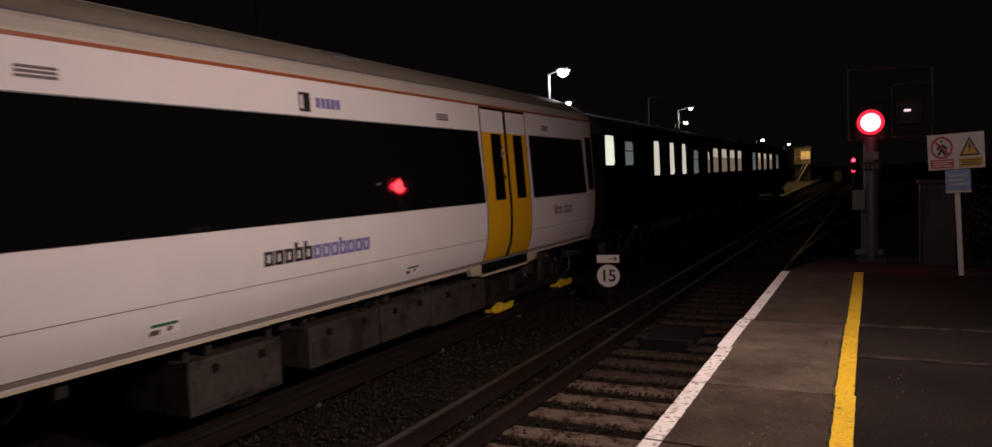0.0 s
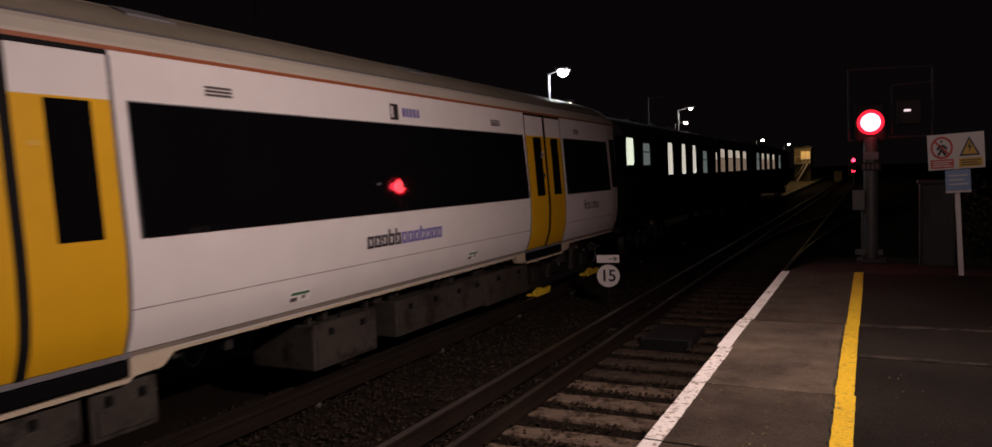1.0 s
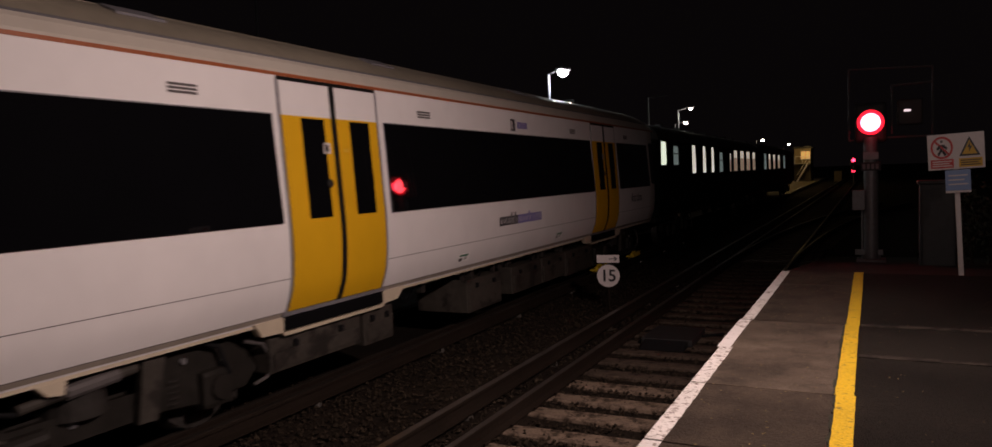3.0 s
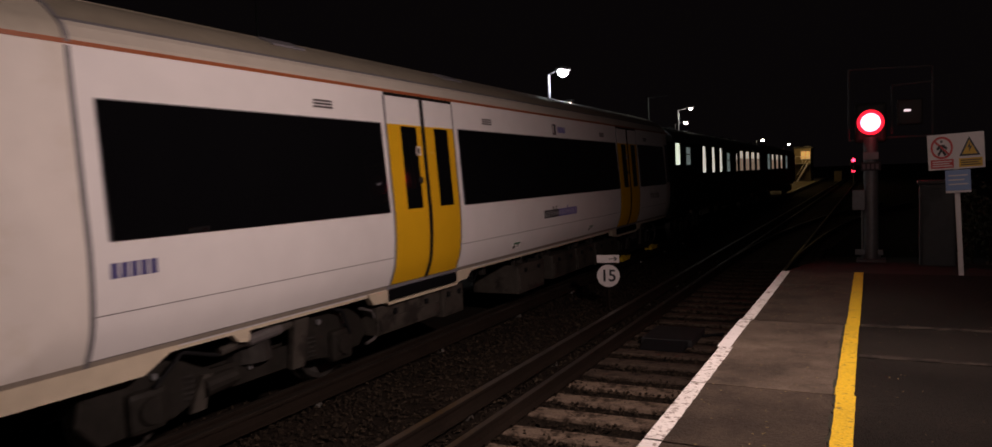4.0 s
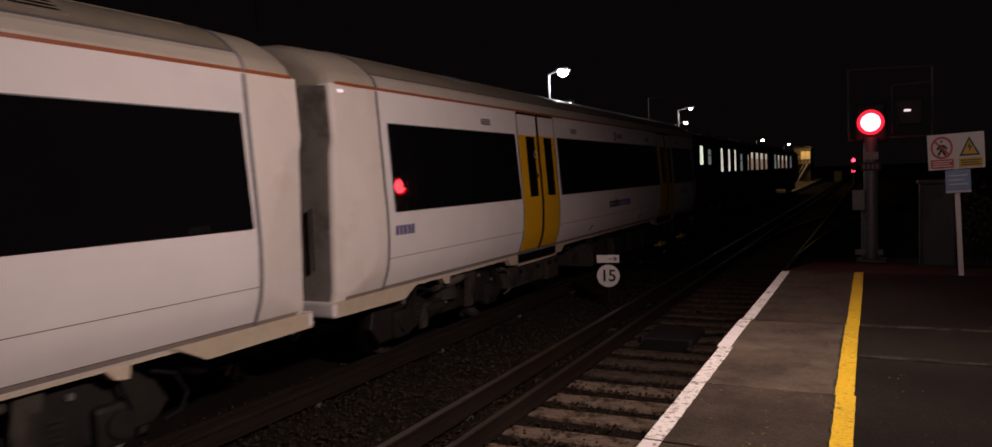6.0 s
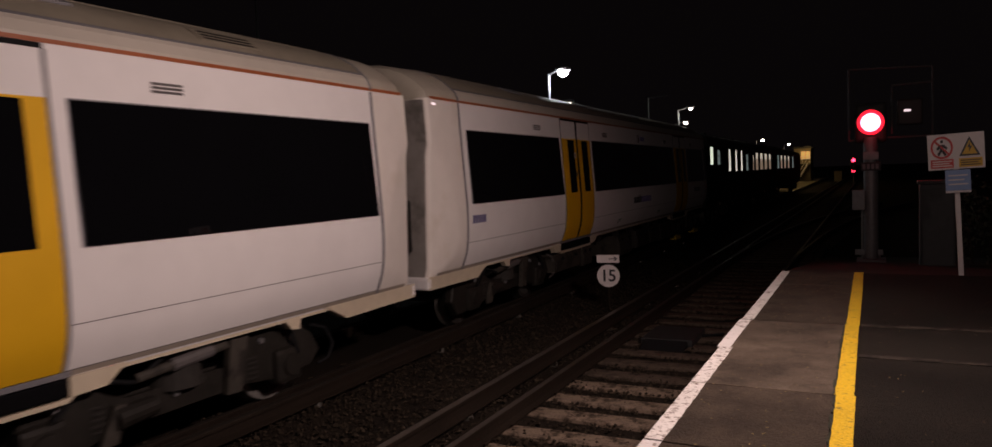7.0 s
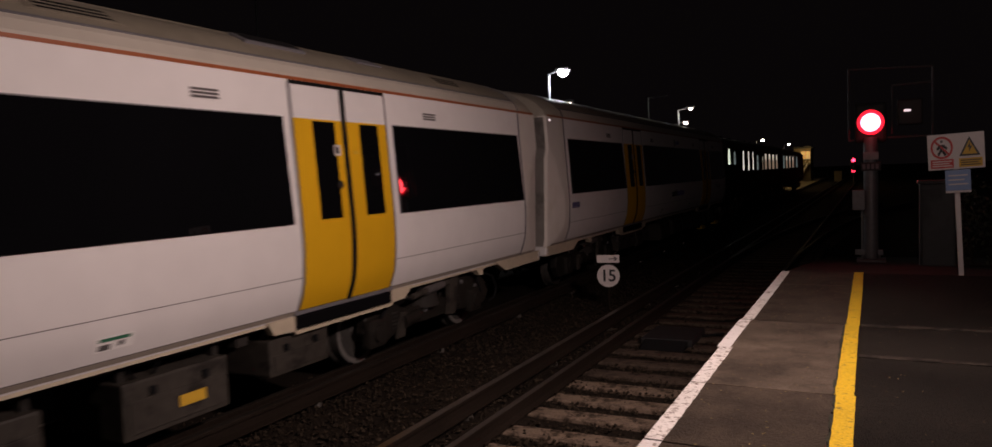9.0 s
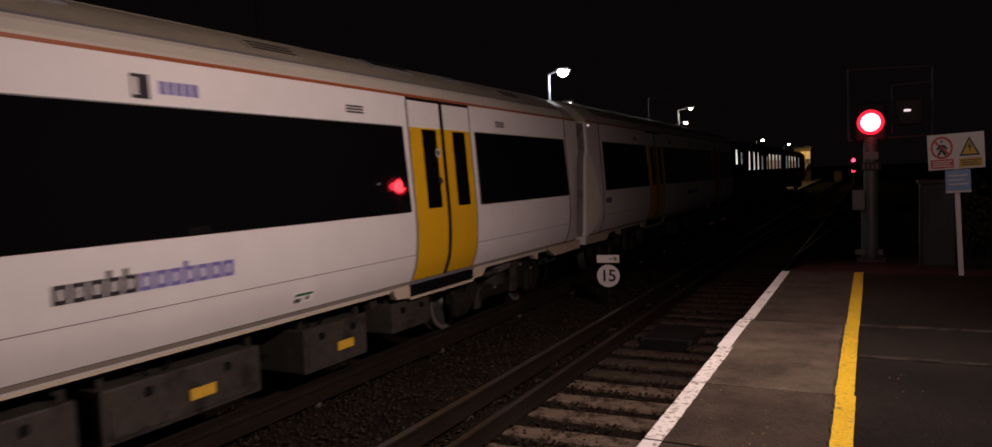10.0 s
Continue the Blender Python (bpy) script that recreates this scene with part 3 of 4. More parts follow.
def bogie(car, y, shoes=True, tyre="tyre", tab=-0.3):
    """A bogie with deep side frames outside its wheels, springs, dampers, brackets and hoses."""
    made = []
    fr = bmesh.new()
    reach = 1.5 if tyre == "tyre" else 1.92       # how far the frame covers the outer wheel
    prof = [(-reach, 0.44), (-reach + 0.06, 0.7), (-1.3, 0.79), (-0.92, 0.76), (-0.58, 0.57), (0.5, 0.57), (0.8, 0.82), (1.1, 0.885), (1.42, 0.85), (1.72, 0.68), (1.86, 0.46), (1.7, 0.31), (1.1, 0.29), (0.75, 0.37), (-0.75, 0.37), (-1.0, 0.25), (-reach + 0.2, 0.22)]
    for s in (-1, 1):
        prism([(a + y, b) for a, b in prof], s * 1.0 - 0.07, s * 1.0 + 0.07, "x", fr)
    bmesh.ops.bevel(fr, geom=fr.edges[:], offset=0.018, segments=1, affect="EDGES")
    box(-0.9, 0.9, y - 0.25, y + 0.25, 0.45, 0.72, 0.03, fr)
    b = part("bogie_frame", fr, "bogieframe", car, "grimy brown bogie side frame")
    for dy in (-1.3, 1.3):
        made.append(wheelset(car, y + dy, tyre))
        for s in (-1, 1):
            cap = box(s * 1.08 - 0.07, s * 1.08 + 0.07, y + dy - 0.19, y + dy + 0.17, 0.24, 0.6, 0.05)
            tube((s * 1.1, y + dy, 0.42), (s * 1.18, y + dy, 0.42), 0.13, 0.11, 16, cap)
            part("axle_box", cap, "bogieframe", b)
            bm = bmesh.new()
            for k in range(5):
                tube((s * 1.0, y + dy - dy * 0.36, 0.38 + k * 0.05), (s * 1.0, y + dy - dy * 0.36, 0.4 + k * 0.05), 0.1, n=12, bm=bm)
            part("primary_spring", bm, "bogie", b)
    for s in (-1, 1):
        part("air_spring", tube((s * 0.94, y, 0.54), (s * 0.94, y, 0.9), 0.26, 0.21, 20), "bogie", b)
        part("yaw_damper", tube((s * 1.16, y - 0.55, 0.75), (s * 1.16, y + 0.42, 0.82), 0.042, n=10), "under", b)
        part("damper_sleeve", tube((s * 1.16, y - 0.2, 0.775), (s * 1.16, y + 0.25, 0.808), 0.058, n=10), "louvre", b)
        part("damper_bracket", prism([(y + 0.42, 0.34), (y + 0.6, 0.33), (y + 0.72, 0.9), (y + 0.5, 0.93)], s * 1.09, s * 1.16, "x"), "under", b)
        part("body_bracket", prism([(y + tab - 0.16, 0.9), (y + tab - 0.07, 0.81), (y + tab + 0.05, 0.79), (y + tab + 0.07, 0.9)], s * 1.16, s * 1.25, "x"), "grime", car, "cream bracket under the sole bar")
        part("brake_cylinder", tube((s * 1.1, y - 0.72, 0.45), (s * 1.1, y - 0.34, 0.47), 0.1, 0.085, 14), "bogieframe", b)
        part("brake_lever", prism([(y - 0.88, 0.26), (y - 0.72, 0.26), (y - 0.62, 0.56), (y - 0.72, 0.58)], s * 1.09, s * 1.14, "x"), "under", b)
        part("guard_iron", prism([(y + 1.75, 0.5), (y + 1.86, 0.5), (y + 1.82, 0.12), (y + 1.74, 0.12)], s * 0.72, s * 0.8, "x"), "bogie", b)
        for k, (d, z) in enumerate(((-1.2, 0.68), (-0.1, 0.5), (0.95, 0.74), (1.4, 0.62))):
            part("bolt", tube((s * 1.07, y + d, z), (s * 1.1, y + d, z), 0.03, n=8), "steel", b)
        for pts, r, mat in (([(0.5, 0.9), (0.95, 0.93), (1.3, 0.8), (1.42, 0.52)], 0.022, "rubber"), ([(1.62, 0.78), (1.86, 0.7), (1.98, 0.5), (1.9, 0.36), (1.72, 0.33)], 0.018, "louvre" if reach > 1.6 else "rubber"), ([(-0.2, 0.9), (-0.55, 0.72), (-0.95, 0.84), (-1.25, 0.6)], 0.02, "rubber")):
            bm = bmesh.new()
            path = [(s * 1.15, y + d, z) for d, z in pts]
            for p, q in zip(path, path[1:]):
                tube(p, q, r, n=8, bm=bm)
            part("hose", bm, mat, b)
        if shoes:
            beam = part("shoe_beam", box(s * 1.12 - 0.05, s * 1.12 + 0.05, y - 1.75, y + 1.75, 0.22, 0.34, 0.02), "black", b)
            for d in (-1.4, 1.4):
                part("collector_shoe", box(s * 1.19 - 0.12, s * 1.19 + 0.1, y + d - 0.3, y + d + 0.3, 0.10, 0.145, 0.012), "shoe", beam, "yellow collector shoe")
                part("shoe_arm", prism([(y + d - 0.34, 0.13), (y + d + 0.36, 0.13), (y + d + 0.4, 0.2), (y + d + 0.1, 0.18), (y + d - 0.1, 0.25), (y + d - 0.3, 0.2)], s * 1.2, s * 1.27, "x"), "shoe", beam, "yellow collector arm")
    return made


def equipment(car, y0, y1, z0, z1=0.74, x=1.2, mat="under", plate=False, side=1):
    b = part("equipment_case", box(side * x - (0.9 if side > 0 else 0), side * x + (0 if side > 0 else 0.9), y0, y1, z0, z1, 0.02), mat, car, "grey underfloor equipment case")
    part("case_lid", box(side * (x + 0.008) - 0.012, side * (x + 0.008) + 0.012, y0 + 0.05, y1 - 0.05, z0 + 0.05, z1 - 0.16, 0.006), mat, b)
    n = max(2, int((y1 - y0) / 0.6))
    for k in range(n):
        yy = y0 + (k + 0.5) * (y1 - y0) / n
        part("latch", box(side * x - 0.03, side * x + 0.035, yy - 0.03, yy + 0.03, z1 - 0.14, z1 - 0.07, 0.008), "rubber", b)
    for yy in (y0 + 0.06, y1 - 0.06):
        part("hanger", box(side * (x - 0.12) - 0.03, side * (x - 0.12) + 0.03, yy - 0.03, yy + 0.03, z1 - 0.02, 0.95), "bogie", b)
    if plate:
        part("warning_plate", box(side * (x + 0.022) - 0.004, side * (x + 0.022) + 0.004, (y0 + y1) / 2 - 0.02, (y0 + y1) / 2 + 0.26, z0 + 0.15, z0 + 0.25), "signyellow", b, "yellow warning plate")


def white_car(name, centre, front, tail, cab, spec, label):
    """One coach of the white train, y counted from its centre; front and tail are the ends of its body."""
    car = tagged(empty(name), label, "train car", "white train cars")
    c = lambda y: y - centre
    f, t = c(front), c(tail)
    taper = 0.86 if cab else 0.75
    part("body_shell", loft([side_ring(t + taper), side_ring(f - taper)]), "white", car, "white painted car body", True)
    part("end_cap", shaved_end(t, 1, taper), "endwhite", car, "stained white end of the body", True)
    if cab:
        nose = [side_ring(f - taper + 0.001), side_ring(f - 0.35, 0.01), side_ring(f - 0.1, 0.07, 0.04), side_ring(f, 0.22, 0.1)]
        part("end_cap", loft(nose), "endwhite", car, "stained white end of the body", True)
    else:
        part("end_cap", shaved_end(f, -1, taper), "endwhite", car, "stained white end of the body", True)
    roof = part("roof", loft([roof_ring(t + taper), roof_ring(f - taper)]), "roof", car, "dull beige grey curved roof", True)
    tail_dome = [roof_ring(t, 0.16, 0.2), roof_ring(t + 0.02, 0.1, 0.11), roof_ring(t + 0.07, 0.045, 0.045), roof_ring(t + 0.2, 0.012, 0.012), roof_ring(t + taper - 0.001)]
    part("roof_end", loft(tail_dome), "roofend", roof, "cream rounded end of the roof", True)
    k = 2.2 if cab else 1
    nose_dome = [roof_ring(f - taper + 0.001), roof_ring(f - 0.2, 0.012 * k, 0.012 * k), roof_ring(f - 0.07, 0.045 * k, 0.045 * k), roof_ring(f - 0.02, 0.1 * k, 0.11 * k), roof_ring(f, 0.16 * k, 0.2 * k)]
    part("roof_end", loft(nose_dome), "roofend", roof, "cream rounded end of the roof", True)
    for s in (1, -1):
        bm = prism([(s * 1.309, 3.41), (s * 1.308, 3.435), (s * 1.266, 3.524), (s * 1.226, 3.566), (s * 1.2, 3.52), (s * 1.28, 3.41)], t + taper, f - taper)
        part("cantrail", bm, "cant", roof)
        part("gutter", prism([(s * 1.225, 3.562), (s * 1.235, 3.572), (s * 1.205, 3.592), (s * 1.2, 3.56)], t + taper, f - taper), "seal", roof)
        part("orange_stripe", prism([(s * 1.296, 3.376), (s * 1.309, 3.376), (s * 1.308, 3.412), (s * 1.294, 3.412)], t + 0.1, f - 0.1), "orange", car, "orange cantrail stripe")
    for y in (t + taper, f - taper):
        if cab and y > 0:
            continue
        part("body_seam", panel(y - 0.022, y + 0.022, 0.92, 3.365, 0.006), "seal", car)
        rg = [[(x * k, y + d, z + (0.006 if k > 1 else 0)) for x, z in ROOF + [(-x, z) for x, z in ROOF[:-1][::-1]]] for d, k in ((-0.02, 0.99), (-0.02, 1.006), (0.02, 1.006), (0.02, 0.99))]
        part("roof_seam", loft(rg, False), "seal", roof)
    # seams and the lower edge
    part("side_seam", panel(t + taper, f - taper, 1.335, 1.342, 0.0015), "louvre", car)
    part("lower_edge", panel(t + 0.15, f - (0.3 if cab else 0.15), 0.945, 0.988, 0.003), "sill", car)
    part("edge_seam", panel(t + taper, f - taper, 0.988, 0.995, 0.002), "louvre", car)
    part("sole_bar", box(1.0, 1.245, t + 0.2, f - 0.4, 0.896, 0.926), "grime", car)
    for a, b in spec["doors"]:
        door(car, c(a) + 0.02, c(b) + 0.02)
    for a, b in spec["windows"]:
        window(car, c(a), c(b))
    for y in spec["vents"]:
        louvre(car, c(y) + 0.08)
    for y in spec["labels"]:
        jack_label(car, c(y))
    for y0, y1 in spec["logos"]:
        hts = [0.72, 0.72, 0.72, 1.0, 1.0, 0.72, 0.72, 0.72, 0.95, 0.72, 0.72, 0.72]
        step = (y1 - y0 + 0.01) / 12
        for k, hi in enumerate(hts):
            a, top = c(y0) + 0.03 + k * step, 1.50 + 0.2 * hi
            bm = bmesh.new()
            for p in ((a, a + 0.042, 1.50, top), (a + step * 0.86 - 0.042, a + step * 0.86, 1.50, 1.644), (a + 0.042, a + step * 0.86 - 0.042, 1.50, 1.533), (a + 0.042, a + step * 0.86 - 0.042, 1.611, 1.644)):
                panel(*p, 0.004, bm=bm)
            part("logo_block", bm, "blackprint" if k < 5 else "lilac", car)
    for y in spec["icons"]:
        part("notice_panel", panel(c(y) + 0.08, c(y) + 0.25, 3.04, 3.24, 0.004), "blackprint", car)
        part("notice_strip", panel(c(y) + 0.095, c(y) + 0.14, 3.07, 3.21, 0.007), "signwhite", car)
        bars(car, "number_bar", c(y) + 0.34, c(y) + 0.76, 3.09, 3.20, "lilac", 5)
    for y in spec["numbers"]:
        bars(car, "number_bar", c(y), c(y) + 0.44, 1.61, 1.73, "navy", 5)
    # ends: skirts, gangway
    for e, s in ((t, 1), (f, -1)):
        if cab and s < 0:
            continue
        x = 1.262
        sk = [(e - s * 0.08, 0.775), (e - s * 0.09, 0.945), (e + s * 1.72, 0.945), (e + s * 1.63, 0.91), (e + s * 1.34, 0.765)]
        for sd in (1, -1):
            part("end_skirt", prism(sk, sd * x - 0.11, sd * x + 0.01, "x"), "grime", car, "cream end skirt")
        part("corner_step", box(-1.275, 1.275, min(e, e - s * 0.1), max(e, e - s * 0.1), 0.78, 0.95, 0.03), "white", car)
        part("end_wall", end_plate(e - s * 0.002, s), "endgrey", car, "dull grey end wall")
        fold = bmesh.new()
        for k in range(3):
            d = 0.03 + k * 0.075
            box(-0.58 + 0.02 * (k % 2), 0.58 - 0.02 * (k % 2), min(e - s * d, e - s * (d + 0.07)), max(e - s * d, e - s * (d + 0.07)), 1.1, 3.05, 0.02, fold)
        part("gangway_bellows", fold, "rubber", car)
        part("end_handrail", tube((1.0, e - s * 0.06, 1.3), (1.0, e - s * 0.06, 2.0), 0.015, n=8), "bogie", car)
        for k in range(3):
            bm = bmesh.new()
            pts = [(0.35 + 0.2 * k, e - s * 0.27 * j / 8, 0.92 - 0.4 * math.sin(math.pi * (j + 1.5) / 12)) for j in range(9)]
            for p, q in zip(pts, pts[1:]):
                tube(p, q, 0.025, n=8, bm=bm)
            part("jumper_cable", bm, "step", car)
        part("coupler", box(-0.15, 0.15, min(e, e - s * 0.28), max(e, e - s * 0.28), 0.75, 1.0, 0.03), "bogie", car)
        if s > 0:
            # emission imitates the light that this marker lens reflects
            part("end_marker", panel(e + 0.13, e + 0.21, 3.297, 3.325, 0.007), "palelens", car, "small marker lamp, glowing in place of its reflection")
    part("underframe", box(-1.15, 1.15, t + 0.3, f - 0.3, 0.92, 0.99), "bogie", car)
    wheels = []
    for y in spec["bogies"]:
        wheels += bogie(car, c(y), y in spec["shoes"], "bogie" if cab else "tyre", -0.3 if cab else 1.3)
    for y0, y1, z0, plate in spec["cases"]:
        equipment(car, c(y0), c(y1), z0, plate=plate)
    # pipes, brackets and small boxes along the underframe
    rng = random.Random(int(centre * 10))
    part("air_pipe", tube((1.05, c(spec["bogies"][1]) + 2.2, 0.86), (1.05, c(spec["bogies"][0]) - 2.2, 0.86), 0.03, n=8), "bogie", car)
    part("cable_conduit", box(0.9, 0.98, c(spec["bogies"][1]) + 2.0, c(spec["bogies"][0]) - 2.0, 0.8, 0.88), "under", car)
    for k in range(14):
        y = c(spec["bogies"][1]) + 2.2 + k * (spec["bogies"][0] - spec["bogies"][1] - 4.4) / 13 + rng.uniform(-0.15, 0.15)
        h = rng.uniform(0.06, 0.2)
        part("pipe_bracket", box(1.02, 1.1 + rng.uniform(0, 0.05), y - rng.uniform(0.02, 0.07), y + rng.uniform(0.02, 0.12), 0.93 - h, 0.95, 0.008), "bogie", car)
        if k % 3 == 0:
            hose = bmesh.new()
            pts = [(1.12, y + 0.035 * j, 0.84 - 0.16 * math.sin(math.pi * j / 9)) for j in range(10)]
            for a, b in zip(pts, pts[1:]):
                tube(a, b, 0.014, n=6, bm=hose)
            part("hose", hose, "step", car)
    # long seams and shallow hatches on the roof
    for x, z in ((0.56, 3.909),):
        part("roof_rib", prism([(x + 0.012, z - 0.006), (x + 0.01, z + 0.008), (x - 0.012, z + 0.018), (x - 0.016, z + 0.004)], t + taper, f - taper), "roof", roof)
    for y in spec["hatches"]:
        part("roof_hatch", prism([(0.97, 3.762), (0.76, 3.855), (0.765, 3.876), (0.975, 3.785)], c(y), c(y) + 0.5), "seal", roof)
    for y0, y1 in spec["roofvents"]:
        v = part("roof_vent", prism([(1.0, 3.73), (0.78, 3.84), (0.8, 3.87), (1.02, 3.765)], c(y0), c(y1)), "seal", roof)
        for k in range(3):
            d = 0.045 + 0.07 * k
            part("vent_slat", prism([(1.02 - d, 3.767 + d * 0.48), (0.99 - d, 3.782 + d * 0.48), (0.99 - d, 3.791 + d * 0.48), (1.02 - d, 3.776 + d * 0.48)], c(y0) + 0.05, c(y1) - 0.05), "rubber", v)
    # dark louvred grilles low on the roof's slope
    for y0, y1 in spec["grilles"]:
        g = part("roof_grille", prism([(1.128, 3.648), (1.136, 3.66), (0.966, 3.785), (0.955, 3.772)], c(y0), c(y1)), "roof", roof, "dark louvred roof grille")
        for k in range(3):
            x, z = 1.112 - 0.05 * k, 3.682 + 0.0368 * k
            part("grille_slot", prism([(x, z - 0.012), (x + 0.005, z - 0.004), (x - 0.017, z + 0.0125), (x - 0.022, z + 0.004)], c(y0) + 0.06, c(y1) - 0.06), "rubber", g)
    return car, wheels


LEAD = dict(hatches=[2.6, 7.0, -1.0], grilles=[], doors=[(9.97, 11.64), (0.46, 2.12)], windows=[(2.28, 9.90), (11.8, 14.5), (-3.34, 0.37)], vents=[8.62, 2.98, 12.3, -0.92], labels=[7.75, 3.96], logos=[(5.22, 6.92)], icons=[5.87], numbers=[-3.37],
            bogies=[12.1, -1.6], shoes=[12.1], cases=[(4.46, 5.62, 0.24, False), (6.05, 7.33, 0.28, False), (7.38, 8.55, 0.28, False), (8.6, 10.2, 0.24, False), (1.87, 2.48, 0.32, False), (0.3, 1.8, 0.38, False)], roofvents=[])
SECOND = dict(hatches=[-9.6, -16.0], grilles=[(-13.73, -12.97), (-7.98, -7.22)], doors=[(-11.27, -9.6), (-20.9, -19.2)], windows=[(-9.43, -5.74), (-19.0, -11.38), (-24.0, -21.1)], vents=[-12.58, -8.79, -18.0], labels=[-13.55], logos=[(-16.08, -14.38)], icons=[-15.32], numbers=[],
              bogies=[-8.36, -21.4], shoes=[], cases=[(-13.25, -12.15, 0.26, True), (-15.6, -13.9, 0.28, True), (-17.4, -15.8, 0.3, False), (-11.6, -10.7, 0.36, False)], roofvents=[(-11.5, -10.6)])
LEAD_AT, SECOND_AT = 5.49, -14.9
lead_car, lead_wheels = white_car("train_car", LEAD_AT, 15.44, -4.38, True, LEAD, "white electric train car with yellow doors and orange stripe")
second_car, second_wheels = white_car("train_car", SECOND_AT, -4.90, -24.85, False, SECOND, "white electric train car with yellow doors, coupled behind")
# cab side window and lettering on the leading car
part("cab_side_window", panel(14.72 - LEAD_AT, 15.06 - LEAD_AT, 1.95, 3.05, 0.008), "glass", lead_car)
writing("class_lettering", "first class", 0.29, "seal", lead_car, Matrix.Translation((side_x(1.66) + 0.006, 13.2 - LEAD_AT, 1.64)) @ pose(0, 0, 0, 90, 0, 90))


# ---- the dark old coaches in front ----
def old_coach(name, length, panes, label):
    """A flat-sided coach with a curved roof; panes: (y from its tail, width, bottom, top, material)."""
    car = tagged(empty(name), label, "train car", "dark coaches")
    w = 1.37
    body = [(1.25, 0.95), (1.35, 1.15), (1.366, 1.7), (1.36, 2.1), (1.33, 3.2), (-1.33, 3.2), (-1.36, 2.1), (-1.366, 1.7), (-1.35, 1.15), (-1.25, 0.95)]
    part("body_shell", prism(body, 0, length), "old", car, "very dark green flat-sided body")
    rf = [(1.36, 3.18), (1.36, 3.24)] + [(1.34 * math.cos(a), 3.24 + 0.56 * math.sin(a)) for a in [math.pi * k / 14 for k in range(1, 14)]] + [(-1.36, 3.24), (-1.36, 3.18)]
    roof = part("roof", prism(rf, -0.03, length + 0.03), "oldroof", car, "dark curved roof", False)
    for k in range(int(length / 2.6)):
        part("roof_ventilator", tube((0.35, 1.6 + k * 2.6, 3.72), (0.35, 1.6 + k * 2.6, 3.86), 0.12, 0.16, 12), "oldroof", roof)
    for y, wd, z0, z1, mat in panes:
        x = 1.365 if z0 > 2 else 1.37
        fr = bmesh.new()
        for a in (y - 0.05, y + wd):
            box(x - 0.05, x + 0.02, a, a + 0.05, z0 - 0.05, z1 + 0.05, 0, fr)
        for b in (z0 - 0.05, z1):
            box(x - 0.05, x + 0.02, y, y + wd, b, b + 0.05, 0, fr)
        f = part("window_frame", fr, "old", car)
        cut = z0 + (z1 - z0) * 0.6
        split = mat == "litwarm"
        def face(a, b, m):
            xa, xb = (1.364 - 0.0273 * (z - 2.1) for z in (a, b))
            part("pane", prism([(xa - 0.03, a), (xa + 0.006, a), (xb + 0.006, b), (xb - 0.03, b)], y, y + wd), m, f, "glowing pane drawn as a carriage window")
        if split:
            face(z0, cut, "litwarm")
            face(cut, z1, "litupper")
        else:
            face(z0, z1, mat)
        for ya, yb in ((y, y + 0.05), (y + wd - 0.05, y + wd)):
            for za, zb in ((z0, z0 + 0.05), (z1 - 0.05, z1)):
                part("corner_fillet", box(x - 0.02, x + 0.012, ya, yb, za, zb, 0.012), "old", f)
        if split or mat == "litdim":
            part("window_bar", box(x - 0.03, x + 0.016, y, y + wd, cut - 0.012, cut + 0.012), "old", f)
    part("underframe", box(-1.2, 1.2, 0.1, length - 0.1, 0.8, 0.96, 0.02), "bogie", car)
    ws = []
    for y in (3.4, length - 3.4):
        ws += bogie(car, y, False, "bogie")
    for e, s in ((0, -1), (length, 1)):
        part("end_gangway", box(-0.55, 0.55, min(e, e + s * 0.3), max(e, e + s * 0.3), 1.0, 3.1, 0.04), "rubber", car)
        for sx in (-0.87, 0.87):
            part("buffer", tube((sx, e, 1.05), (sx, e + s * 0.4, 1.05), 0.09, 0.2, 16), "bogie", car)
    return car, ws


OLD_A, OLD_B = 15.75, 39.0
A = lambda y0, y1, z0, z1, m: (y0 - OLD_A, y1 - y0, z0, z1, m)
B = lambda y0, y1, z0, z1, m: (y0 - OLD_B, y1 - y0, z0, z1, m)
old_a, old_a_wheels = old_coach("old_train_car", 22.6, [A(15.95, 16.7, 2.46, 3.14, "litgreen"), A(17.5, 18.3, 2.46, 3.04, "litdim"), A(20.3, 21.0, 2.17, 3.13, "lit"), A(22.2, 22.85, 2.17, 3.13, "lit"), A(23.9, 24.55, 2.17, 3.13, "lit"),
                      A(25.7, 26.6, 2.16, 2.96, "litdim"), A(28.3, 28.8, 2.16, 2.95, "litwarm"), A(29.45, 30.65, 2.17, 3.1, "litwarm"), A(31.4, 32.8, 2.17, 3.1, "litwarm"), A(33.5, 34.95, 2.17, 3.1, "litwarm"), A(35.8, 37.1, 2.17, 3.1, "litwarm")],
                      "dark old coach with lit windows, ahead of the white train")
old_b, old_b_wheels = old_coach("old_train_car", 23.3, [B(41.0, 42.4, 2.17, 3.1, "litdim"), B(43.3, 44.7, 2.17, 3.1, "litwarm"), B(46.0, 47.5, 2.17, 3.1, "litwarm"), B(49.0, 50.6, 2.17, 3.1, "litwarm"), B(53.0, 54.6, 2.17, 3.1, "litdim")],
                      "dark old coach with dimly lit windows, front of the train")


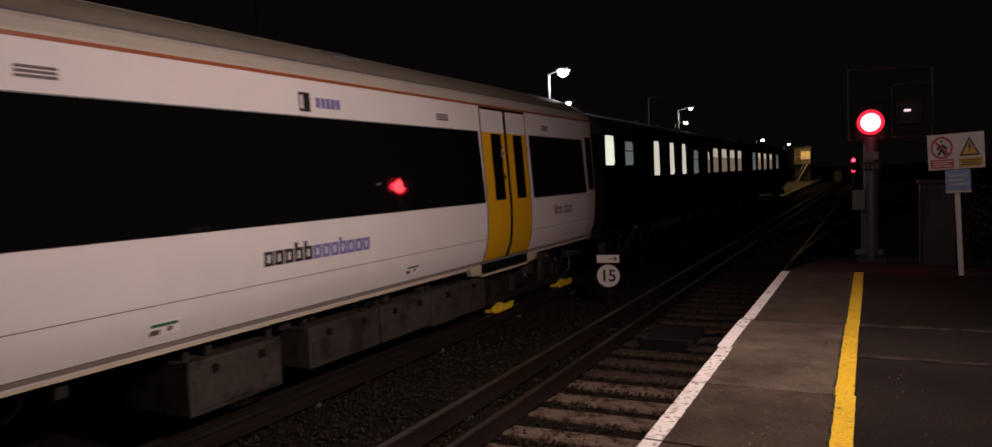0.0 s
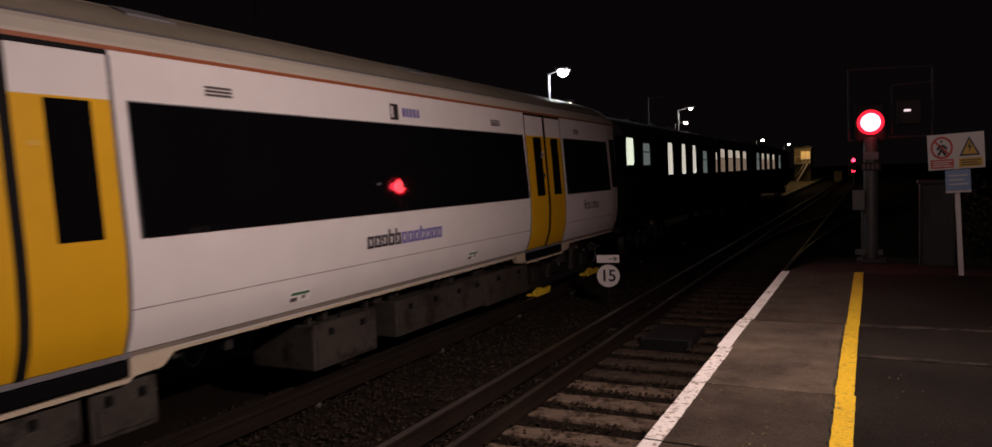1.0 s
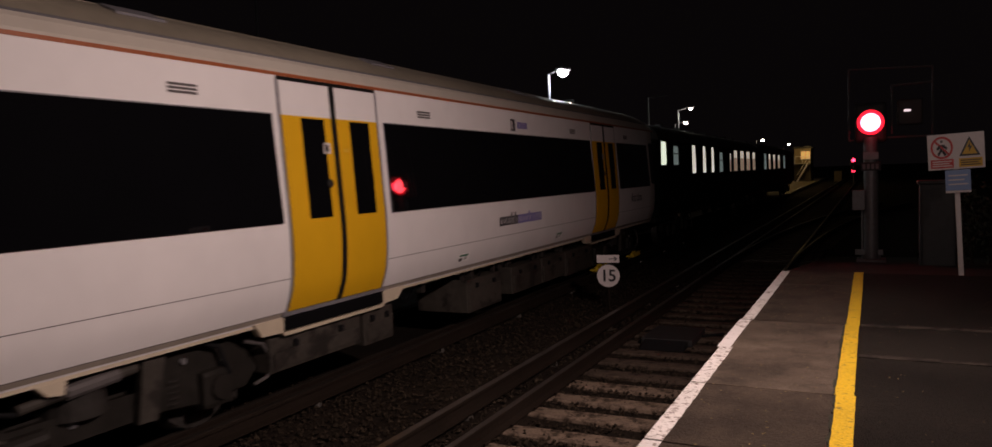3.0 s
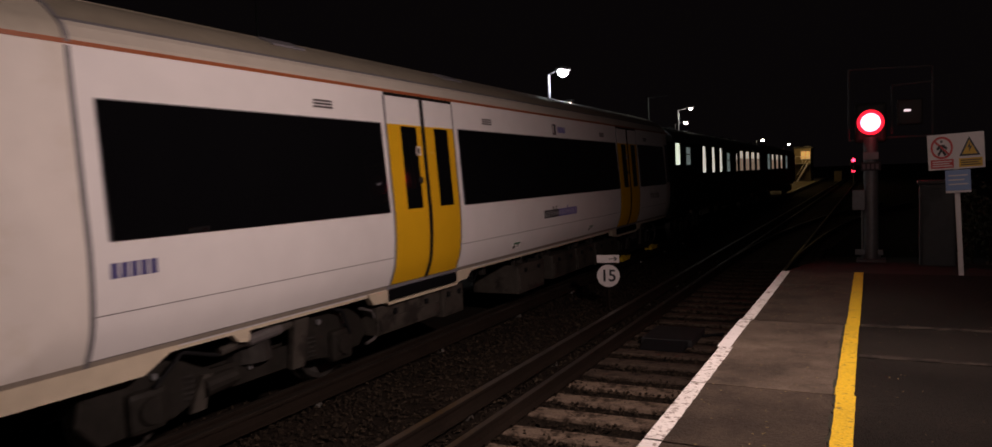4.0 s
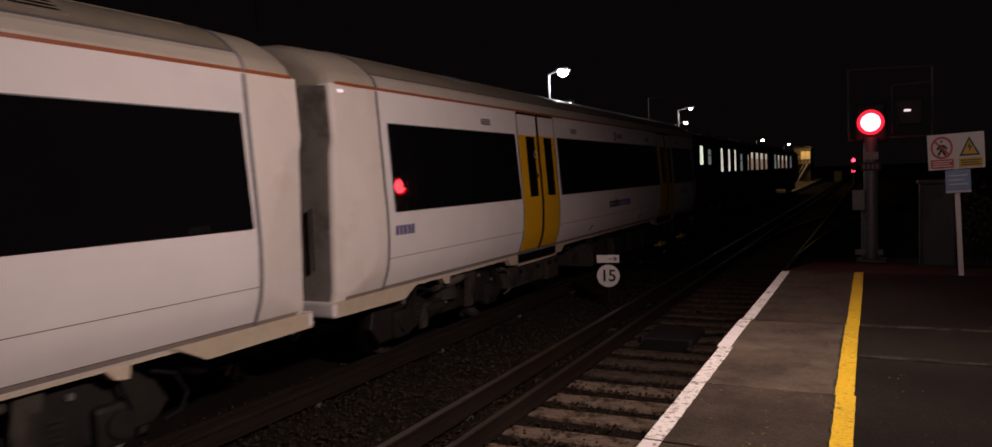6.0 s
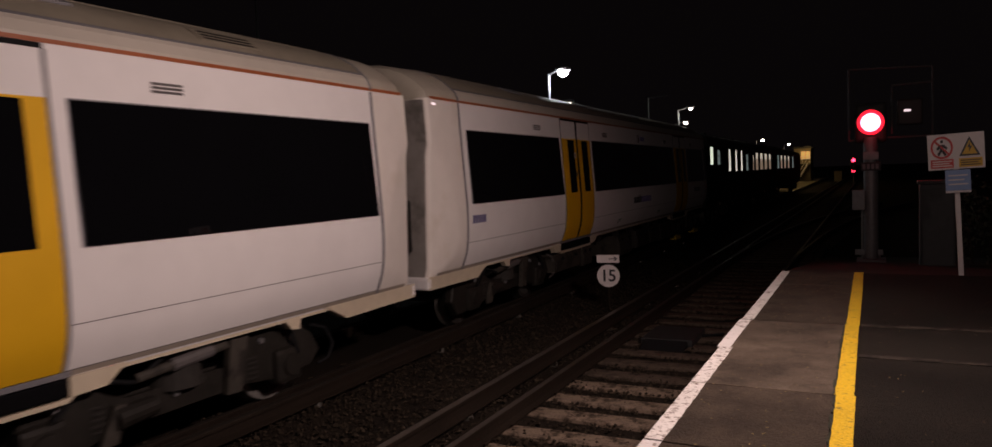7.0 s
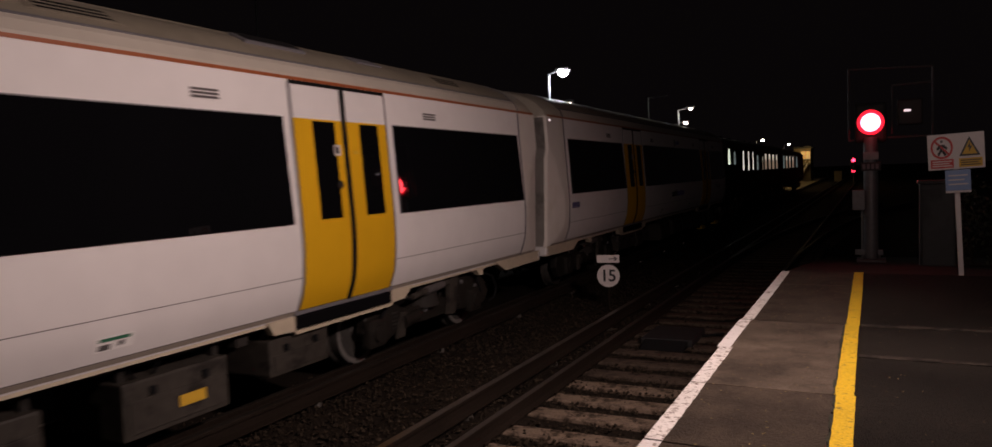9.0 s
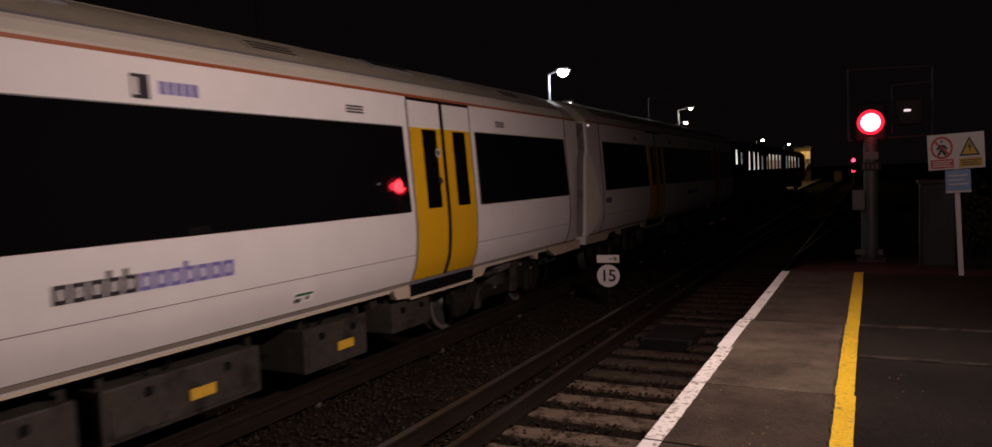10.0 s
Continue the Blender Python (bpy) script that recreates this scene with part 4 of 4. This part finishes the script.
# ---- signal at the end of the platform ----
def make_signal(x, y, z):
    s = tagged(empty("railway_signal", pose(x, y, z)), "tall railway signal showing red, with a route indicator frame", "railway signal")
    part("base_plate", box(-0.25, 0.25, -0.25, 0.25, 0, 0.05, 0.01), "steel", s)
    part("post", tube((0, 0, 0.05), (0, 0, 2.35), 0.125, n=24), "steel", s, "grey tubular post", True)
    for k in range(4):
        a = math.pi / 4 + k * math.pi / 2
        part("foot_bolt", tube((0.2 * math.cos(a), 0.2 * math.sin(a), 0.05), (0.2 * math.cos(a), 0.2 * math.sin(a), 0.11), 0.022, n=6), "steel", s)
    part("junction_box", box(-0.32, -0.1, -0.14, 0.08, 0.98, 1.36, 0.015), "steel", s)
    part("cable_pipe", tube((-0.15, 0.03, 0.05), (-0.15, 0.03, 1.0), 0.025, n=10), "steel", s)
    part("lower_bracket", box(-0.28, 0.2, -0.06, 0.06, 0.12, 0.22, 0.01), "steel", s)
    plate = part("number_plate", box(-0.17, 0.17, -0.135, -0.115, 1.72, 1.88, 0.004), "black", s)
    for k in range(4):
        part("plate_bar", box(-0.14 + 0.073 * k, -0.09 + 0.073 * k, -0.142, -0.134, 1.75, 1.85), "seal", plate)
    part("sub_plate", box(-0.13, 0.13, -0.135, -0.115, 1.93, 2.07, 0.004), "steel", s)
    head = part("signal_head", box(-0.27, 0.27, 0.02, 0.2, 2.25, 3.0, 0.06), "black", s, "black signal head")
    zc = 2.63
    bm = bmesh.new()
    bmesh.ops.create_uvsphere(bm, u_segments=28, v_segments=14, radius=0.178, matrix=Matrix.Translation((0, 0.02, zc)) @ Matrix.Diagonal((1, 0.45, 1, 1)))
    part("red_lens", bm, "red", head, "glowing domed red lens", True)
    # an emissive ring round the lens imitates its red halo
    part("lens_halo", tube((0, 0.0, zc), (0, 0.03, zc), 0.225, 0.235, 32), "redhalo", head, "glowing red ring standing in for the lens's halo")
    hood = bmesh.new()
    for k in range(14):
        a0, a1 = math.radians(-20 + 220 * k / 14), math.radians(-20 + 220 * (k + 1) / 14)
        q = [hood.verts.new((r * math.cos(a), yy, zc + r * math.sin(a))) for a, yy, r in ((a0, 0.02, 0.245), (a1, 0.02, 0.245), (a1, -0.2, 0.235), (a0, -0.2, 0.235))]
        hood.faces.new(q)
    part("hood", hood, "black", head)
    # frame of the route indicator
    def bar(a, b, r=0.02):
        part("frame_tube", tube(a, b, r, n=10), "cabinet", s)
    y0 = 0.12
    for a, b in (((-0.37, y0, 2.3), (-0.37, y0, 3.66)), ((-0.37, y0, 3.66), (1.02, y0, 3.60)), ((1.02, y0, 3.60), (1.02, y0, 2.33)), ((0.2, y0, 2.33), (1.02, y0, 2.33)), ((0.36, y0, 3.3), (1.0, y0, 3.32)), ((0.36, y0, 3.3), (0.36, y0, 2.4)), ((-0.37, y0, 2.3), (0.2, y0, 2.33))):
        bar(a, b)
    ind = part("route_indicator", box(0.44, 0.86, 0.0, 0.22, 2.55, 3.02, 0.03), "black", s, "dark box of the route indicator")
    part("indicator_lens", box(0.55, 0.66, -0.02, 0.01, 2.79, 2.83, 0.012), "palelens", ind)
    return s


make_signal(0.0, 15.7, 0.42)
lamp("signal_light", "POINT", (0.0, 15.42, 3.05), 5, (1.0, 0.03, 0.06), 0.1)


# ---- signs ----
def make_warning_sign():
    s = tagged(empty("warning_sign", pose(0.93, 10.02, TOP + 0.01, 0, -2.4, 0)), "white trespass and electric warning sign on a pale post", "sign")
    part("post", box(-0.03, 0.03, -0.02, 0.04, -0.1, 1.24, 0.006), "signwhite", s, "pale painted post")
    plate = part("sign_plate", box(-0.325, 0.325, -0.055, -0.04, 1.22, 1.63, 0.006), "signwhite", s)
    ring = bmesh.new()
    for k in range(32):
        a0, a1 = math.tau * k / 32, math.tau * (k + 1) / 32
        vs = [ring.verts.new((-0.16 + r * math.cos(a), yy, 1.475 + r * math.sin(a))) for a, r, yy in ((a0, 0.105, -0.0585), (a1, 0.105, -0.0585), (a1, 0.13, -0.0585), (a0, 0.13, -0.0585))]
        ring.faces.new(vs)
    part("prohibition_ring", ring, "signred", plate)
    fig = box(-0.185, -0.135, -0.059, -0.056, 1.44, 1.51)
    for a, b in (((-0.16, 1.535), (-0.16, 1.56)), ((-0.15, 1.44), (-0.12, 1.385)), ((-0.17, 1.44), (-0.205, 1.39)), ((-0.14, 1.5), (-0.1, 1.46)), ((-0.18, 1.5), (-0.215, 1.455))):
        tube((a[0], -0.0575, a[1]), (b[0], -0.0575, b[1]), 0.014, n=6, bm=fig)
    part("pictogram", fig, "blackprint", plate)
    sl = box(-0.125, 0.125, -0.063, -0.06, -0.011, 0.011)
    bmesh.ops.transform(sl, matrix=Matrix.Translation((-0.16, 0, 1.475)) @ Matrix.Rotation(math.radians(45), 4, "Y"), verts=sl.verts)
    part("prohibition_bar", sl, "signred", plate)
    tri = prism([(0.035, 1.365), (0.275, 1.365), (0.155, 1.585)], -0.0585, -0.056)
    part("warning_triangle", tri, "blackprint", plate)
    part("triangle_field", prism([(0.07, 1.385), (0.24, 1.385), (0.155, 1.542)], -0.0615, -0.06), "signyellow", plate)
    bolt = prism([(0.165, 1.53), (0.13, 1.46), (0.155, 1.46), (0.14, 1.40), (0.185, 1.475), (0.16, 1.475)], -0.0645, -0.063)
    part("flash_mark", bolt, "blackprint", plate)
    for x0, x1, m, ink in ((-0.295, -0.03, "signred", "signwhite"), (0.03, 0.295, "signyellow", "blackprint")):
        f = part("text_field", box(x0, x1, -0.0585, -0.056, 1.24, 1.34), m, plate)
        for k in range(3):
            part("text_bar", box(x0 + 0.02, x1 - 0.02 - 0.03 * (k % 2), -0.0605, -0.0592, 1.258 + 0.026 * k, 1.27 + 0.026 * k), ink, f)
    blue = part("blue_plate", box(-0.135, 0.155, -0.055, -0.04, 0.975, 1.212, 0.004), "signblue", s, "small pale blue notice")
    for k in range(3):
        part("text_bar", box(-0.1, 0.12 - 0.04 * (k % 2), -0.0585, -0.0562, 1.04 + 0.05 * k, 1.055 + 0.05 * k), "signwhite", blue)
    s.scale = (0.86, 1, 1)
    part("blue_plate_edge", box(-0.135, 0.155, -0.057, -0.04, 0.95, 0.973), "signwhite", s)
    return s


make_warning_sign()


def make_speed_sign():
    s = tagged(empty("speed_sign", pose(-4.19, 12.57, -0.2, 0, 0, 12)), "small round white 15 speed sign with an arrow plate", "sign")
    part("post", tube((0, 0.02, 0), (0, 0.02, 0.9), 0.025, n=10), "rust", s)
    disc = part("speed_disc", tube((0, 0.0, 0.65), (0, -0.02, 0.65), 0.2, n=40), "signwhite", s, "round white speed disc")
    part("disc_rim", tube((0, 0.012, 0.65), (0, -0.008, 0.65), 0.212, n=40), "black", s)
    writing("speed_number", "15", 0.3, "blackprint", disc, Matrix.Translation((0, -0.024, 0.645)) @ pose(0, 0, 0, 90, 0, 0), 0.016)
    plate = part("arrow_plate", box(-0.2, 0.2, -0.02, 0.0, 0.885, 1.025, 0.004), "signwhite", s, "white arrow plate")
    part("arrow", prism([(0.01, 0.95), (0.13, 0.95), (0.095, 0.915), (0.115, 0.915), (0.165, 0.956), (0.115, 0.997), (0.095, 0.997), (0.13, 0.962), (0.01, 0.962)], -0.0245, -0.021), "blackprint", plate)
    return s


make_speed_sign()


# ---- lamps across the line, far signals, far yard ----
def street_lamp(x, y, h, bulb, label, arm=0.5, size=0.16):
    s = tagged(empty("lamp_post", pose(x, y, -0.2)), label, "lamp post", "yard lamps")
    part("pole", tube((0, 0, 0), (0, 0, h), 0.06, 0.045, 12), "steel", s)
    part("arm", tube((0, 0, h - 0.02), (arm, 0, h + 0.1), 0.03, n=8), "steel", s)
    part("lantern", box(arm - 0.05, arm + 0.4, -0.12, 0.12, h + 0.06, h + 0.18, 0.04), "steel", s)
    bm = bmesh.new()
    bmesh.ops.create_icosphere(bm, subdivisions=2, radius=size, matrix=Matrix.Translation((arm + 0.17, 0, h + 0.02)) @ Matrix.Diagonal((1.0, 1.0, 0.8, 1)))
    part("bulb", bm, bulb, s, "glowing lamp", True)
    return s


street_lamp(-8.75, 21.07, 5.55, "lampwhite", "bright white lamp post beside the line", 0.3, 0.165)
street_lamp(-9.3, 40.5, 5.75, "lampwarm", "lamp post with a warm lamp", 0.5, 0.085)
street_lamp(-11.3, 48.3, 5.5, "lampwarm", "lamp post with a warm lamp", 0.5, 0.12)
street_lamp(-12.1, 29.9, 5.5, "lampwarm", "lamp post with a warm lamp", 0.4, 0.11)
for px, py in ((-11.7, 89.7), (-11.0, 112.8), (-11.6, 133.4)):
    street_lamp(px, py, 5.6, "lampwarm", "distant warm lamp post", 0.5, 0.19)


def far_signal(x, y):
    s = tagged(empty("railway_signal", pose(x, y, -0.2)), "distant red railway signal on a dark post", "railway signal")
    part("post", tube((0, 0, 0), (0, 0, 2.3), 0.08, n=10), "steel", s)
    head = part("signal_head", box(-0.3, 0.3, 0.02, 0.25, 1.3, 3.3, 0.05), "black", s)
    for z in (2.9, 1.7):
        part("red_lens", tube((0, -0.02, z), (0, 0.03, z), 0.2 if z > 2 else 0.16, n=16), "farred", head)


far_signal(-1.69, 90)


def far_yard():
    """A pale strip at rail level, added for lamp-lit ground beyond the train's front, and the lit building that stands
    on it.
    """
    p = tagged(empty("pavement"), "distant pale strip at rail level, added for yellow lamp-lit ground", "pavement", kind="structure")
    # pale colour stands in for lamplight on the ground
    part("pale_strip", prism([(-10.9, 64.0), (-6.55, 64.0), (-7.3, 150.0), (-10.9, 150.0)], -0.16, -0.02, "z"), "building", p)
    b = tagged(empty("signal_box"), "distant yellow lit building with an outside stair", "building")
    part("wall", box(-10.3, -8.0, 120, 126, -0.02, 2.7, 0.03), "darkwall", b, "dull lower wall")
    part("upper_wall", box(-10.3, -8.0, 120, 126, 2.7, 4.9, 0.03), "building", b)
    part("roof", prism([(-10.6, 4.9), (-7.7, 4.9), (-8.0, 5.2), (-10.3, 5.2)], 119.6, 126.4), "oldroof", b)
    for k in range(2):
        w = part("window", box(-9.35 + 0.66 * k, -8.75 + 0.66 * k, 119.95, 120.03, 3.35, 4.45), "litsign", b, "lit yellow window")
        part("sill", box(-9.4 + 0.66 * k, -8.7 + 0.66 * k, 119.85, 119.99, 3.25, 3.34), "labelwhite", w)
    part("landing", box(-10.2, -8.0, 118.9, 119.96, 2.62, 2.74), "cant", b)
    stair = part("stair", prism([(-8.2, 2.7), (-8.45, 2.7), (-10.0, -0.02), (-9.75, -0.02)], 119.0, 119.08), "labelwhite", b, "pale outside stair")
    for k in range(9):
        x, z = -8.3 - 0.173 * k, 2.45 - 0.3 * k
        part("tread", box(x - 0.14, x + 0.14, 119.08, 119.9, z, z + 0.05), "cant", stair)
    part("stair_rail", tube((-8.25, 119.0, 3.6), (-9.85, 119.0, 0.9), 0.04, n=6), "labelwhite", b)
    for x in (-10.1, -9.1, -8.1):
        part("landing_rail", tube((x, 118.95, 2.7), (x, 118.95, 3.7), 0.03, n=6), "labelwhite", b)
    part("landing_rail", tube((-10.1, 118.95, 3.7), (-8.1, 118.95, 3.7), 0.03, n=6), "labelwhite", b)
    c = tagged(empty("lineside_cabinet", pose(-4.25, 118, -0.2)), "small distant pale cabinet beside the line", "cabinet")
    part("body", box(-0.5, 0.5, 0, 0.6, 0, 1.5, 0.03), "building", c)
    part("roof", box(-0.56, 0.56, -0.06, 0.66, 1.5, 1.58, 0.02), "building", c)


far_yard()


def cabinet():
    c = tagged(empty("lineside_cabinet", pose(0.98, 14.2, 0.4)), "grey lineside equipment cabinet in the dark", "cabinet")
    part("body", box(-0.25, 0.26, 0, 0.4, 0, 1.5, 0.02), "cabinet", c)
    part("door", box(-0.22, 0.23, -0.02, 0.0, 0.1, 1.42, 0.01), "cabinet", c)
    part("roof", box(-0.28, 0.29, -0.05, 0.45, 1.5, 1.56, 0.015), "cabinet", c)


cabinet()


def plain_mast(x, y, h, arm):
    m = tagged(empty("mast", pose(x, y, -0.2)), "thin unlit dark steel mast beyond the train", "mast")
    part("pole", tube((0, 0, 0), (0, 0, h), 0.06, 0.05, 10), "cabinet", m)
    part("arm", tube((arm[0], 0, h), (arm[1], 0, h + 0.05), 0.03, n=8), "cabinet", m)


plain_mast(-23.3, 24.0, 10.7, (-1.6, 1.2))
plain_mast(-10.81, 40.0, 6.5, (0, 1.0))


def track_box():
    """A dark equipment ramp between the rails of the near track."""
    t = tagged(empty("track_magnet", pose(NEAR - 0.1, 10.6, -0.17)), "dark equipment box fixed between the rails", "track equipment")
    part("case", box(-0.36, 0.36, -0.45, 0.45, 0.0, 0.1, 0.02), "black", t)
    part("ramp", prism([(-0.75, 0.0), (-0.46, 0.0), (-0.46, 0.09)], -0.3, 0.3, "x"), "rubber", t)
    part("cable", tube((0.36, 0.2, 0.03), (0.62, 0.5, 0.02), 0.02, n=8), "rubber", t)


track_box()


def bush(x, y, w, d, h, seed, label):
    """Thin stems and many small leaves, dense in uneven clumps."""
    rng = random.Random(seed)
    b = tagged(empty("bush", pose(x, y, 0)), label, "bush")
    st, lf = bmesh.new(), bmesh.new()
    clumps = []
    for k in range(16):
        c = Vector((rng.uniform(-w, w), rng.uniform(-d, d), rng.uniform(0.25, 1) * h))
        clumps.append((c, rng.uniform(0.2, 0.45)))
        tube((c.x * 0.4, c.y * 0.4, -0.2), c, 0.02, 0.006, 6, st)
    for c, r in clumps:
        for k in range(110):
            v = Vector((rng.gauss(0, 1), rng.gauss(0, 1), rng.gauss(0, 0.8)))
            q = c + v.normalized() * r * rng.uniform(0.3, 1.15)
            u, t = Vector((rng.gauss(0, 1), rng.gauss(0, 1), rng.gauss(0, 1))).normalized() * 0.045, Vector((rng.gauss(0, 1), rng.gauss(0, 1), rng.gauss(0, 1))).normalized() * 0.03
            lf.faces.new([lf.verts.new(z) for z in (q - u, q + t, q + u, q - t)])
    part("stems", st, "earth", b)
    part("leaves", lf, "leaf", b)


bush(2.9, 13.6, 0.9, 0.8, 1.5, 3, "dark leafy bush beside the platform ramp")
bush(1.9, 15.8, 0.8, 0.9, 1.7, 5, "dark leafy bush behind the cabinet")
bush(3.6, 16.5, 1.1, 1.0, 2.2, 9, "tall dark bush beyond the platform end")


# ---- what moves ----
def motions():
    """The whole train draws away along its straight track, slowly gathering speed."""
    gone = [0.0, 0.819, 1.655, 2.506, 3.373, 4.256, 5.154, 6.068, 6.996, 7.939, 8.897, 9.87, 10.856, 11.856, 12.87, 13.897, 14.937, 15.99, 17.055, 18.132, 19.22]
    turn = math.degrees(math.atan(-LEAN))
    times = [0.5 * k for k in range(21)]
    fit_drop = 0.02                        # the second coach is set lower to fit the camera's view
    for thing, start, low in ((lead_car, LEAD_AT, 0), (second_car, SECOND_AT, fit_drop), (old_a, OLD_A, 0), (old_b, OLD_B, 0)):
        walk(thing, [(t, pose(FAR + LEAN * (start + g), start + g, -low, 0, 0, turn)) for t, g in zip(times, gone)])
    for wheels, low in ((lead_wheels, 0), (second_wheels, fit_drop), (old_a_wheels, 0), (old_b_wheels, 0)):
        for w in wheels:
            y = w.location.y
            rows = []
            for k in range(51):
                t = 0.2 * k
                g = float(np.interp(t, times, gone))
                rows.append((t, pose(0, y, 0.42 + low, -math.degrees(g / 0.42), 0, 0)))
            walk(w, rows)


motions()
